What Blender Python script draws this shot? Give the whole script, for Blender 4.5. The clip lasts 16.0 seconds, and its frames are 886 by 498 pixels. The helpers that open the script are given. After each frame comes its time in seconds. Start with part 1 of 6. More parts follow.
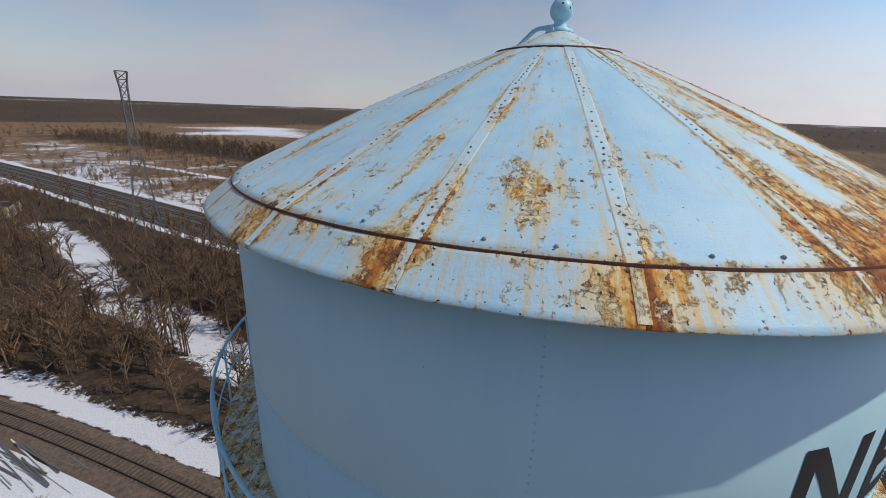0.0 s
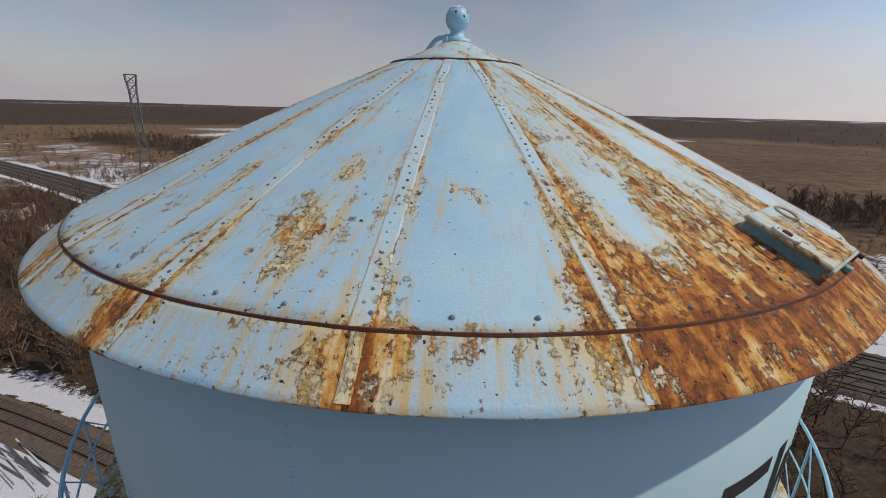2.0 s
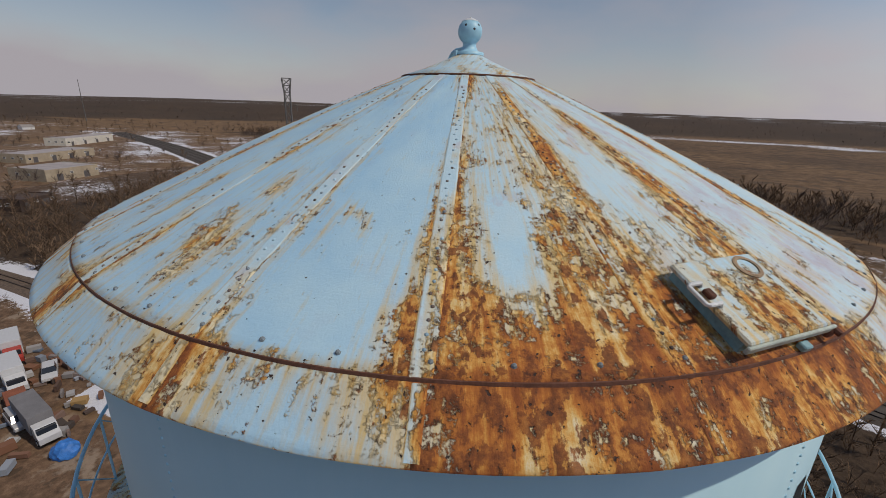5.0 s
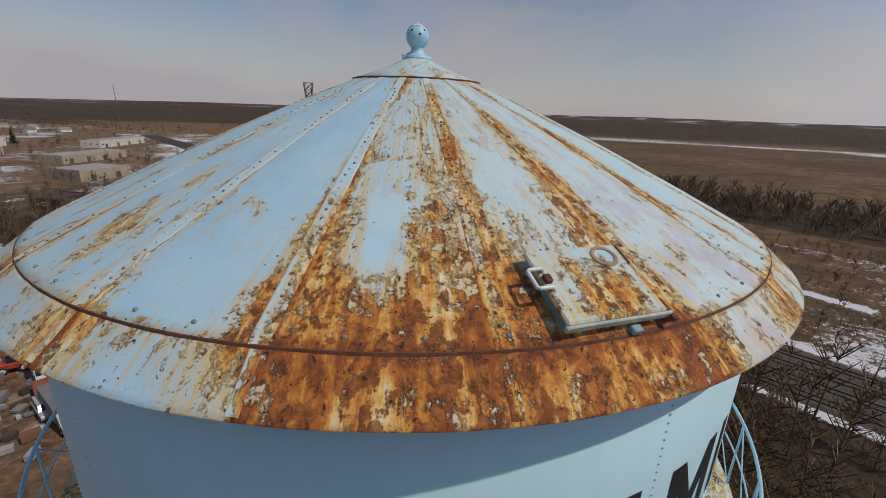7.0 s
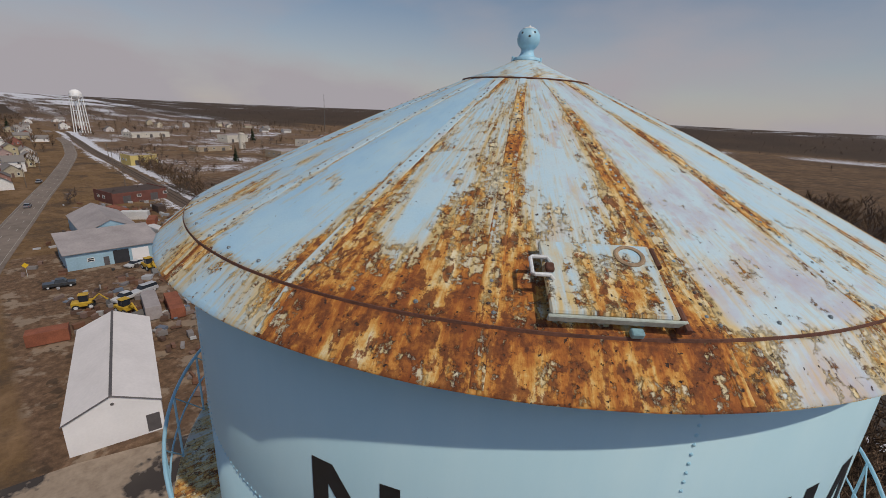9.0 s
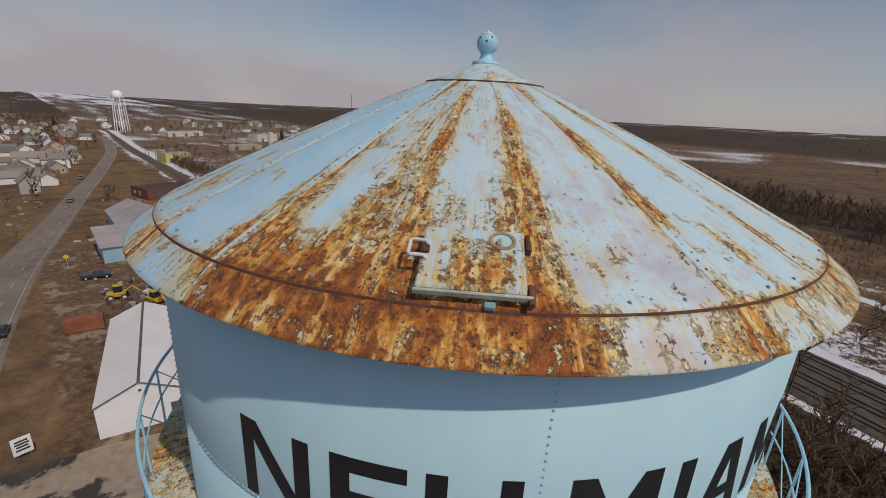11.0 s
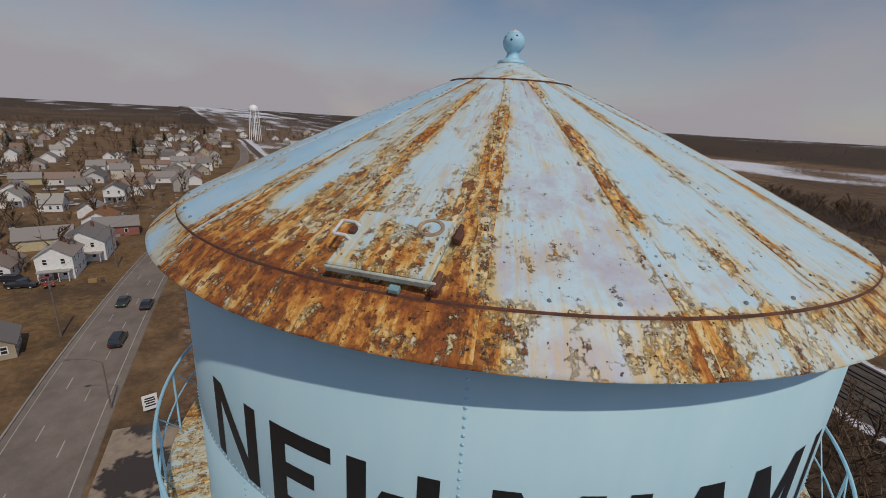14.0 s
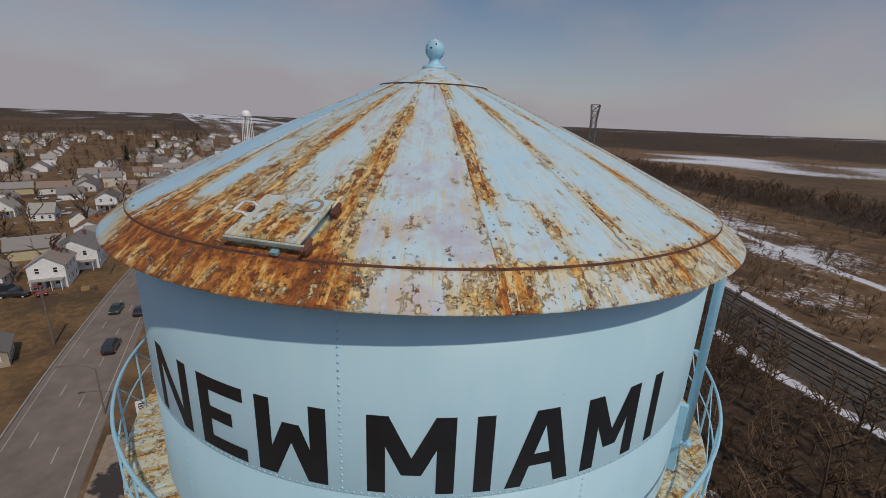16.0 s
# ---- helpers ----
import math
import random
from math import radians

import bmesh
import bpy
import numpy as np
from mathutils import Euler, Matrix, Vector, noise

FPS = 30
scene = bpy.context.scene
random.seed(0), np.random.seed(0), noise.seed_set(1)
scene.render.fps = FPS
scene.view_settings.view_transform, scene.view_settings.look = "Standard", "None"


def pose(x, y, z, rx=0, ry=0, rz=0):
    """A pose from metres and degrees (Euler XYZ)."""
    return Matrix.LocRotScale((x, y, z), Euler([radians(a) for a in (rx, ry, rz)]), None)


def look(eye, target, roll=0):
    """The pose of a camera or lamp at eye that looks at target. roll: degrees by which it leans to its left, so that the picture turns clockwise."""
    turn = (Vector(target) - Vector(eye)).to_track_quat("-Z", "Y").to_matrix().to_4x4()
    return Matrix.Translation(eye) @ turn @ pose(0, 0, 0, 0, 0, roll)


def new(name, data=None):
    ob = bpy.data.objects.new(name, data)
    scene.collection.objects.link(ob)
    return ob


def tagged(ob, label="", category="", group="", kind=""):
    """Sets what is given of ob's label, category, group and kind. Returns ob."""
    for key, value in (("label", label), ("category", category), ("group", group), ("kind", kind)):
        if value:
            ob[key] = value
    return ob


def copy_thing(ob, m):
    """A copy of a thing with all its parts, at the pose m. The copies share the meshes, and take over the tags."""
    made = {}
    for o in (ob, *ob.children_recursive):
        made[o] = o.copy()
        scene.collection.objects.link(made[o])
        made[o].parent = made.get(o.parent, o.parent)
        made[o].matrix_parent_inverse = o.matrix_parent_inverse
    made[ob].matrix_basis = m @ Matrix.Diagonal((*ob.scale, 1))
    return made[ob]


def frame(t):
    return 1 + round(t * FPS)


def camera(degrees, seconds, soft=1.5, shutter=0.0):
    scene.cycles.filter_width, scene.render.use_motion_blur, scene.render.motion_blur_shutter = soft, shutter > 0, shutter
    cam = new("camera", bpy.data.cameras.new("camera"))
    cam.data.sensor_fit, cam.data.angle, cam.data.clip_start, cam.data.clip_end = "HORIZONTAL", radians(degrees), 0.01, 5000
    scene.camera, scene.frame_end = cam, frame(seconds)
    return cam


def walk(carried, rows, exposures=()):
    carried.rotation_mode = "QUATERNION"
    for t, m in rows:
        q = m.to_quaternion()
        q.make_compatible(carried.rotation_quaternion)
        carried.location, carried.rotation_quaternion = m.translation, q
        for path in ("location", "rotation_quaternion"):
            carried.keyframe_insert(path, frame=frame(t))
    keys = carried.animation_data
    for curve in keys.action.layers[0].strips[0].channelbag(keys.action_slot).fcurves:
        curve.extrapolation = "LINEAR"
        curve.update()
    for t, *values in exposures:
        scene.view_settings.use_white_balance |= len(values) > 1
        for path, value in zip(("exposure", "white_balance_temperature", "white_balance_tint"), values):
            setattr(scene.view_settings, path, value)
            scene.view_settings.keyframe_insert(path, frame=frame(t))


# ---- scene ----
cam = camera(92.0, 16.0, soft=0.6)
# seconds, x, y, z, tilt, lean, turn
ROWS = [
    (0.0, -1.408, -7.112, 39.098, 72.24, -1.96, 2.29),
    (0.5, -0.993, -6.977, 39.184, 72.10, -1.99, 1.89),
    (1.0, -0.551, -6.812, 39.236, 72.16, -1.72, 2.35),
    (1.5, -0.149, -6.709, 39.299, 72.18, -1.62, 2.78),
    (2.0, 0.246, -6.613, 39.360, 72.12, -1.46, 3.58),
    (2.5, 0.590, -6.587, 39.442, 71.87, -1.18, 4.74),
    (3.0, 0.824, -6.470, 39.460, 71.93, -1.48, 6.90),
    (5.5, 2.099, -6.143, 39.598, 71.70, -1.85, 20.77),
    (6.0, 2.375, -6.063, 39.558, 71.95, -1.83, 21.05),
    (6.5, 2.698, -6.097, 39.581, 72.15, -1.60, 22.14),
    (7.0, 2.917, -6.104, 39.579, 72.11, -1.95, 22.17),
    (7.5, 3.224, -6.103, 39.595, 72.18, -2.08, 22.82),
    (8.0, 3.487, -5.980, 39.544, 71.99, -2.06, 32.47),
    (8.5, 3.674, -5.933, 39.494, 72.38, -2.51, 40.42),
    (9.0, 3.856, -5.843, 39.481, 72.38, -2.89, 43.29),
    (9.5, 4.099, -5.709, 39.487, 72.50, -2.77, 43.31),
    (10.0, 4.406, -5.634, 39.560, 72.24, -2.70, 42.78),
    (12.5, 5.244, -5.104, 39.438, 72.63, -3.58, 57.27),
    (13.0, 5.373, -4.967, 39.413, 72.74, -3.40, 59.04),
    (13.5, 5.476, -4.706, 39.397, 72.90, -3.35, 59.29),
    (14.0, 5.623, -4.473, 39.397, 73.18, -3.28, 59.58),
    (14.5, 5.863, -4.342, 39.424, 73.29, -3.25, 58.98),
    (15.0, 6.184, -4.153, 39.415, 73.37, -2.73, 60.10),
    (15.5, 6.562, -4.059, 39.426, 73.40, -2.51, 59.38),
    (16.0, 6.894, -3.965, 39.412, 73.45, -2.26, 58.79),
]
walk(cam, [(t, pose(x, y, z, a, b, c)) for t, x, y, z, a, b, c in ROWS],
     exposures=((0.0, -0.24, 6700, 9), (1.5, -0.42, 7050, 11), (3.0, -0.55, 7150, 12), (5.5, -0.60, 7150, 12), (10.0, -0.62, 7200, 12), (12.5, -0.70, 7150, 12), (16.0, -0.80, 7000, 12)))

# ---- world, sun ----
SUN_AZ, SUN_EL = -2.0, 51.5
world = bpy.data.worlds.new("sky")
scene.world = world
world.use_nodes = True
wn, wl = world.node_tree.nodes, world.node_tree.links
sky = wn.new("ShaderNodeTexSky")
sky.sky_type = "NISHITA"
sky.sun_disc = False
sky.sun_elevation = radians(SUN_EL)
sky.sun_rotation = radians(90 - SUN_AZ)
sky.air_density, sky.dust_density, sky.ozone_density = 1.0, 0.2, 3.0
wtc = wn.new("ShaderNodeTexCoord")
wmap = wn.new("ShaderNodeMapping")
wmap.inputs["Scale"].default_value = (1.0, 1.0, 2.4)
wcloud = wn.new("ShaderNodeTexNoise")
wcloud.inputs["Scale"].default_value, wcloud.inputs["Detail"].default_value = 2.3, 8
wsep = wn.new("ShaderNodeSeparateXYZ")
wveil = wn.new("ShaderNodeMapRange")
for key, value in (("From Min", 0.0), ("From Max", 0.26), ("To Min", 0.93), ("To Max", 0.05)):
    wveil.inputs[key].default_value = value
wthin = wn.new("ShaderNodeMapRange")
for key, value in (("From Min", 0.40), ("From Max", 0.70), ("To Min", -0.16), ("To Max", 0.50)):
    wthin.inputs[key].default_value = value
wsum = wn.new("ShaderNodeMath")
wsum.use_clamp = True
wmix = wn.new("ShaderNodeMixRGB")
wmix.inputs["Color2"].default_value = (4.78, 4.75, 5.5, 1)
wl.new(wtc.outputs["Generated"], wmap.inputs["Vector"])
wl.new(wtc.outputs["Generated"], wsep.inputs[0])
wl.new(wsep.outputs["Z"], wveil.inputs["Value"])
wl.new(wmap.outputs[0], wcloud.inputs["Vector"])
wl.new(wcloud.outputs["Fac"], wthin.inputs["Value"])
wl.new(wveil.outputs[0], wsum.inputs[0])
wl.new(wthin.outputs[0], wsum.inputs[1])
wl.new(wsum.outputs[0], wmix.inputs["Fac"])
wl.new(sky.outputs[0], wmix.inputs["Color1"])
# the haze brightens smoothly towards the sun
wdot = wn.new("ShaderNodeVectorMath")
wdot.operation = "DOT_PRODUCT"
wdot.inputs[1].default_value = (math.cos(radians(SUN_AZ)), math.sin(radians(SUN_AZ)), 0.0)
wglow = wn.new("ShaderNodeMapRange")
for key, value in (("From Min", 0.1), ("From Max", 1.0), ("To Min", 1.0), ("To Max", 1.75)):
    wglow.inputs[key].default_value = value
wscale = wn.new("ShaderNodeVectorMath")
wscale.operation = "SCALE"
wl.new(wtc.outputs["Generated"], wdot.inputs[0])
wl.new(wdot.outputs["Value"], wglow.inputs["Value"])
wl.new(wmix.outputs[0], wscale.inputs[0])
wl.new(wglow.outputs[0], wscale.inputs["Scale"])
wl.new(wscale.outputs[0], wn["Background"].inputs["Color"])
wn["Background"].inputs["Strength"].default_value = 0.112

sun = new("sun", bpy.data.lights.new("sun", "SUN"))
sun.data.energy, sun.data.angle, sun.data.color = 3.2, radians(0.9), (1.0, 0.935, 0.835)
_a, _e = radians(SUN_AZ), radians(SUN_EL)
sun.matrix_world = look((200 * math.cos(_e) * math.cos(_a), 200 * math.cos(_e) * math.sin(_a), 200 * math.sin(_e)), (0, 0, 0))


# ---- materials ----
class Nodes:
    """A small wrapper for building node materials."""

    def __init__(self, name, rough=0.6, metal=0.0, spec=0.5):
        self.m = bpy.data.materials.new(name)
        self.m.use_nodes = True
        self.t = self.m.node_tree
        self.b = self.t.nodes["Principled BSDF"]
        self.b.inputs["Roughness"].default_value = rough
        self.b.inputs["Metallic"].default_value = metal
        self.b.inputs["Specular IOR Level"].default_value = spec

    def node(self, kind, **kw):
        n = self.t.nodes.new(kind)
        for k, v in kw.items():
            n.inputs[k].default_value = v
        return n

    def link(self, a, b):
        self.t.links.new(a, b)

    def coords(self, scale=(1, 1, 1), kind="Object", uv=None):
        if uv:
            c = self.t.nodes.new("ShaderNodeUVMap")
            c.uv_map = uv
            out = c.outputs[0]
        elif kind == "World":
            out = self.t.nodes.new("ShaderNodeNewGeometry").outputs["Position"]
        else:
            out = self.t.nodes.new("ShaderNodeTexCoord").outputs[kind]
        mp = self.node("ShaderNodeMapping", Scale=scale)
        self.link(out, mp.inputs["Vector"])
        return mp.outputs[0]

    def noise(self, vec, scale, detail=4, rough=0.55):
        n = self.node("ShaderNodeTexNoise", Scale=scale, Detail=detail, Roughness=rough)
        self.link(vec, n.inputs["Vector"])
        return n.outputs["Fac"]

    def ramp(self, fac, stops):
        r = self.t.nodes.new("ShaderNodeValToRGB")
        e = r.color_ramp.elements
        while len(e) < len(stops):
            e.new(0.5)
        for el, (p, c) in zip(e, stops):
            el.position = p
            el.color = (*c, 1) if len(c) == 3 else c
        self.link(fac, r.inputs["Fac"])
        return r.outputs["Color"]

    def mix(self, fac, a, b, mode="MIX"):
        n = self.t.nodes.new("ShaderNodeMixRGB")
        n.blend_type = mode
        for s, v in ((n.inputs["Fac"], fac), (n.inputs["Color1"], a), (n.inputs["Color2"], b)):
            if isinstance(v, (int, float)):
                s.default_value = v
            elif isinstance(v, tuple):
                s.default_value = (*v, 1)
            else:
                self.link(v, s)
        return n.outputs[0]

    def math(self, op, a, b=0.0, clamp=False):
        n = self.t.nodes.new("ShaderNodeMath")
        n.operation, n.use_clamp = op, clamp
        for s, v in zip(n.inputs, (a, b)):
            if isinstance(v, (int, float)):
                s.default_value = v
            else:
                self.link(v, s)
        return n.outputs[0]

    def attr(self, name):
        n = self.t.nodes.new("ShaderNodeAttribute")
        n.attribute_name = name
        return n.outputs["Fac"]

    def random(self):
        return self.t.nodes.new("ShaderNodeObjectInfo").outputs["Random"]

    def island(self):
        return self.t.nodes.new("ShaderNodeNewGeometry").outputs["Random Per Island"]

    def color(self, v):
        if isinstance(v, tuple):
            self.b.inputs["Base Color"].default_value = (*v, 1)
        else:
            self.link(v, self.b.inputs["Base Color"])

    def rough(self, v):
        self.link(v, self.b.inputs["Roughness"])

    def bump(self, h, strength=0.3, dist=0.01):
        n = self.node("ShaderNodeBump", Strength=strength, Distance=dist)
        self.link(h, n.inputs["Height"])
        self.link(n.outputs[0], self.b.inputs["Normal"])


def plain(name, color, rough=0.6, metal=0.0, vary=0.25, scale=6.0, bump=0.15):
    """A painted or mineral surface: a colour with grain and larger blotches."""
    m = Nodes(name, rough, metal)
    v = m.coords()
    big, fine = m.noise(v, scale * 0.25, 3), m.noise(v, scale * 3, 5)
    f = m.math("ADD", m.math("MULTIPLY", big, 0.6), m.math("MULTIPLY", fine, 0.4))
    dark = tuple(c * (1 - vary) for c in color)
    light = tuple(min(1, c * (1 + vary)) for c in color)
    m.color(m.ramp(f, ((0.3, dark), (0.7, light))))
    m.bump(fine, bump, 0.01)
    return m.m


def rusty_paint(name):
    """Sky-blue roof paint that chalks, stains and breaks into rust where the rust attribute is high."""
    m = Nodes(name, 0.6)
    uv = m.coords((1, 1, 1), uv="plate")
    run = m.coords((5.6, 0.55, 1), uv="plate")
    run2 = m.coords((15.0, 1.3, 1), uv="plate")
    dens, chalk_sun = m.attr("rust"), m.attr("chalk_sun")
    streak, streak2 = m.noise(run, 1.7, 5, 0.62), m.noise(run2, 1.3, 4, 0.6)
    blotch, patch = m.noise(uv, 4.2, 8, 0.7), m.noise(uv, 15.0, 6, 0.72)
    fine, cloud = m.noise(uv, 46.0, 4, 0.7), m.noise(uv, 1.5, 5, 0.65)
    eaten = m.math("MINIMUM", dens, 0.71)
    s = m.math("ADD", m.math("MULTIPLY", m.math("SUBTRACT", streak, 0.5), 0.95), eaten)
    s = m.math("ADD", s, m.math("MULTIPLY", m.math("SUBTRACT", blotch, 0.5), 1.55))
    s = m.math("ADD", s, m.math("MULTIPLY", m.math("SUBTRACT", patch, 0.5), 1.25))
    s = m.math("ADD", s, m.math("MULTIPLY", m.math("SUBTRACT", fine, 0.5), 0.55))
    # chalked paint, with the sunlit paleness of the sunward panels put into it
    tone = m.math("ADD", chalk_sun, m.math("MULTIPLY", m.math("SUBTRACT", cloud, 0.5), 1.3), True)
    paint = m.ramp(tone, ((0.0, (0.33, 0.57, 0.75)), (0.4, (0.43, 0.65, 0.77)), (0.72, (0.52, 0.68, 0.74)), (0.86, (0.49, 0.54, 0.61)), (1.0, (0.46, 0.43, 0.50))))
    bloom = m.ramp(m.noise(uv, 2.6, 4, 0.55), ((0.60, (0, 0, 0)), (0.645, (0.7, 0.7, 0.7))))
    paint = m.mix(m.math("MULTIPLY", bloom, m.math("ADD", chalk_sun, -0.12, True)), paint, (0.50, 0.39, 0.43))
    grime = m.ramp(patch, ((0.56, (0, 0, 0)), (0.74, (0.28, 0.28, 0.28))))
    paint = m.mix(m.math("MULTIPLY", grime, m.math("ADD", chalk_sun, 0.15)), paint, (0.27, 0.30, 0.35))
    # washed-down stain around the rust
    wash = m.math("ADD", dens, m.math("MULTIPLY", m.math("SUBTRACT", streak2, 0.5), 0.8))
    wash = m.math("ADD", wash, m.math("MULTIPLY", m.math("SUBTRACT", blotch, 0.5), 0.6))
    paint = m.mix(m.ramp(wash, ((0.17, (0, 0, 0)), (0.50, (0.95, 0.95, 0.95)))), paint, m.ramp(streak2, ((0.35, (0.64, 0.60, 0.47)), (0.6, (0.64, 0.47, 0.19)))))
    drip, clump = m.noise(m.coords((5.0, 0.8, 1), uv="plate"), 1.6, 5, 0.66), m.noise(m.coords((1.35, 0.8, 1), uv="plate"), 7.5, 7, 0.62)
    shade = m.math("ADD", 0.57, m.math("MULTIPLY", m.math("SUBTRACT", drip, 0.5), 1.7))
    shade = m.math("ADD", shade, m.math("MULTIPLY", m.math("SUBTRACT", patch, 0.5), 0.7))
    shade = m.math("SUBTRACT", shade, m.math("MULTIPLY", m.math("SUBTRACT", dens, 0.5), 0.46))
    rust = m.ramp(shade, ((0.18, (0.26, 0.074, 0.019)), (0.36, (0.45, 0.155, 0.031)), (0.50, (0.62, 0.31, 0.072)), (0.62, (0.70, 0.49, 0.20)), (0.78, (0.75, 0.67, 0.46))))
    crust = m.math("ADD", clump, m.math("MULTIPLY", m.math("SUBTRACT", dens, 0.5), 0.10))
    crust = m.math("ADD", crust, m.math("MULTIPLY", m.math("SUBTRACT", fine, 0.5), 0.10))
    rust = m.mix(m.ramp(crust, ((0.535, (0, 0, 0)), (0.572, (0.92, 0.92, 0.92)))), rust, m.ramp(patch, ((0.36, (0.085, 0.030, 0.015)), (0.5, (0.20, 0.060, 0.018)), (0.62, (0.36, 0.125, 0.028)))))
    col = m.mix(m.ramp(s, ((0.43, (0, 0, 0)), (0.56, (1, 1, 1)))), paint, rust)
    # burnt-looking scabs, thickest along the edges of the rust
    scab = m.math("SUBTRACT", 1.0, m.math("ABSOLUTE", m.math("MULTIPLY", m.math("SUBTRACT", s, 0.52), 6.0)), True)
    scab = m.math("MULTIPLY", scab, m.ramp(m.noise(uv, 11.0, 6, 0.7), ((0.54, (0, 0, 0)), (0.63, (0.85, 0.85, 0.85)))))
    col = m.mix(scab, col, (0.060, 0.028, 0.018))
    # small dark pits where paint has burst
    pit = m.noise(uv, 24.0, 3, 0.55)
    pits = m.math("ADD", m.math("MULTIPLY", m.math("MINIMUM", dens, 0.42), 0.14), pit)
    deep = m.ramp(pits, ((0.715, (0, 0, 0)), (0.745, (1, 1, 1))))
    col = m.mix(deep, col, (0.05, 0.028, 0.02))
    m.color(col)
    m.rough(m.ramp(s, ((0.4, (0.55, 0.55, 0.55)), (0.6, (0.9, 0.9, 0.9)))))
    h = m.math("ADD", m.math("MULTIPLY", m.ramp(s, ((0.44, (0, 0, 0)), (0.6, (1, 1, 1)))), m.math("ADD", clump, 0.2)), m.math("MULTIPLY", fine, 0.25))
    h = m.math("SUBTRACT", h, m.math("MULTIPLY", deep, 0.6))
    m.bump(h, 0.95, 0.018)
    return m.m


def tank_paint(name):
    """Smooth sky-blue tank paint with faint runs, chalking and grime."""
    m = Nodes(name, 0.42)
    v = m.coords((1, 1, 0.18))
    o = m.coords()
    runs = m.noise(v, 3.2, 6, 0.6)
    big = m.noise(o, 0.55, 3)
    fine = m.noise(o, 40.0, 3)
    f = m.math("ADD", m.math("MULTIPLY", runs, 0.5), m.math("MULTIPLY", big, 0.5))
    c = m.ramp(f, ((0.3, (0.385, 0.615, 0.705)), (0.5, (0.42, 0.64, 0.725)), (0.72, (0.47, 0.675, 0.745))))
    spot = m.noise(o, 9.0, 2, 0.4)
    c = m.mix(m.ramp(spot, ((0.80, (0, 0, 0)), (0.82, (1, 1, 1)))), c, (0.16, 0.25, 0.32))
    m.color(c)
    m.rough(m.ramp(runs, ((0.3, (0.36, 0.36, 0.36)), (0.7, (0.55, 0.55, 0.55)))))
    m.bump(m.math("ADD", m.math("MULTIPLY", big, 1.0), m.math("MULTIPLY", fine, 0.04)), 0.25, 0.03)
    return m.m


ROOF = rusty_paint("weathered_roof_paint")
TANK = tank_paint("tank_paint")
LETTER = plain("black_letter_paint", (0.014, 0.015, 0.018), 0.45, vary=0.35, scale=4)
RUSTBEAD = plain("rust_bead", (0.13, 0.055, 0.035), 0.9, vary=0.5, scale=14, bump=0.5)
FRAMEBLUE = plain("frame_blue_paint", (0.33, 0.60, 0.74), 0.45, vary=0.15, scale=5)
HATCHSIDE = plain("hatch_side_paint", (0.20, 0.36, 0.40), 0.6, vary=0.4, scale=9)
GALV = plain("worn_white_metal", (0.62, 0.64, 0.64), 0.45, vary=0.3, scale=20)
DARKHOLE = plain("near_black", (0.03, 0.03, 0.035), 0.7)


# ---- mesh helpers ----
def mesh_of(bm, name):
    me = bpy.data.meshes.new(name)
    bm.normal_update()
    bm.to_mesh(me)
    bm.free()
    return me


def part(name, bm, material, parent, label="", smooth=False):
    me = bm if isinstance(bm, bpy.types.Mesh) else mesh_of(bm, name)
    if material and not me.materials:
        me.materials.append(material)
    if smooth:
        me.polygons.foreach_set("use_smooth", [True] * len(me.polygons))
    ob = new(name, me)
    ob.parent = parent
    if label:
        tagged(ob, label)
    return ob


def thing(name, m, label, category, group="", kind=""):
    ob = new(name)
    ob.empty_display_size = 0.2
    ob.matrix_basis = m
    return tagged(ob, label, category, group, kind)


def box(bm, lo, hi, m=None, bevel=0.0):
    r = bmesh.ops.create_cube(bm, size=1)["verts"]
    c = [(a + b) / 2 for a, b in zip(lo, hi)]
    s = [b - a for a, b in zip(lo, hi)]
    for v in r:
        v.co = Vector((c[0] + v.co.x * s[0], c[1] + v.co.y * s[1], c[2] + v.co.z * s[2]))
    if bevel:
        es = list({e for v in r for e in v.link_edges})
        r = list({v for v in bmesh.ops.bevel(bm, geom=es, offset=bevel, segments=1, affect="EDGES")["verts"]} | {v for v in r if v.is_valid})
    if m is not None:
        for v in r:
            v.co = m @ v.co
    return r


def tube(bm, p0, p1, r0, r1=None, seg=8, caps=True):
    p0, p1 = Vector(p0), Vector(p1)
    r1 = r0 if r1 is None else r1
    d = p1 - p0
    q = d.to_track_quat("Z", "Y").to_matrix()
    a, b = [], []
    for i in range(seg):
        t = 2 * math.pi * i / seg
        o = q @ Vector((math.cos(t), math.sin(t), 0))
        a.append(bm.verts.new(p0 + o * r0))
        b.append(bm.verts.new(p1 + o * r1))
    for i in range(seg):
        j = (i + 1) % seg
        bm.faces.new((a[i], a[j], b[j], b[i]))
    if caps:
        bm.faces.new(a[::-1])
        bm.faces.new(b)


def path_tube(bm, pts, r, seg=8):
    """A pipe through points, with mitred bends."""
    pts = [Vector(p) for p in pts]
    rings = []
    for k, p in enumerate(pts):
        d = (pts[min(k + 1, len(pts) - 1)] - pts[max(k - 1, 0)]).normalized()
        q = d.to_track_quat("Z", "Y").to_matrix()
        rings.append([bm.verts.new(p + q @ Vector((math.cos(2 * math.pi * i / seg), math.sin(2 * math.pi * i / seg), 0)) * r) for i in range(seg)])
    for a, b in zip(rings, rings[1:]):
        for i in range(seg):
            j = (i + 1) % seg
            bm.faces.new((a[i], a[j], b[j], b[i]))
    bm.faces.new(rings[0][::-1])
    bm.faces.new(rings[-1])


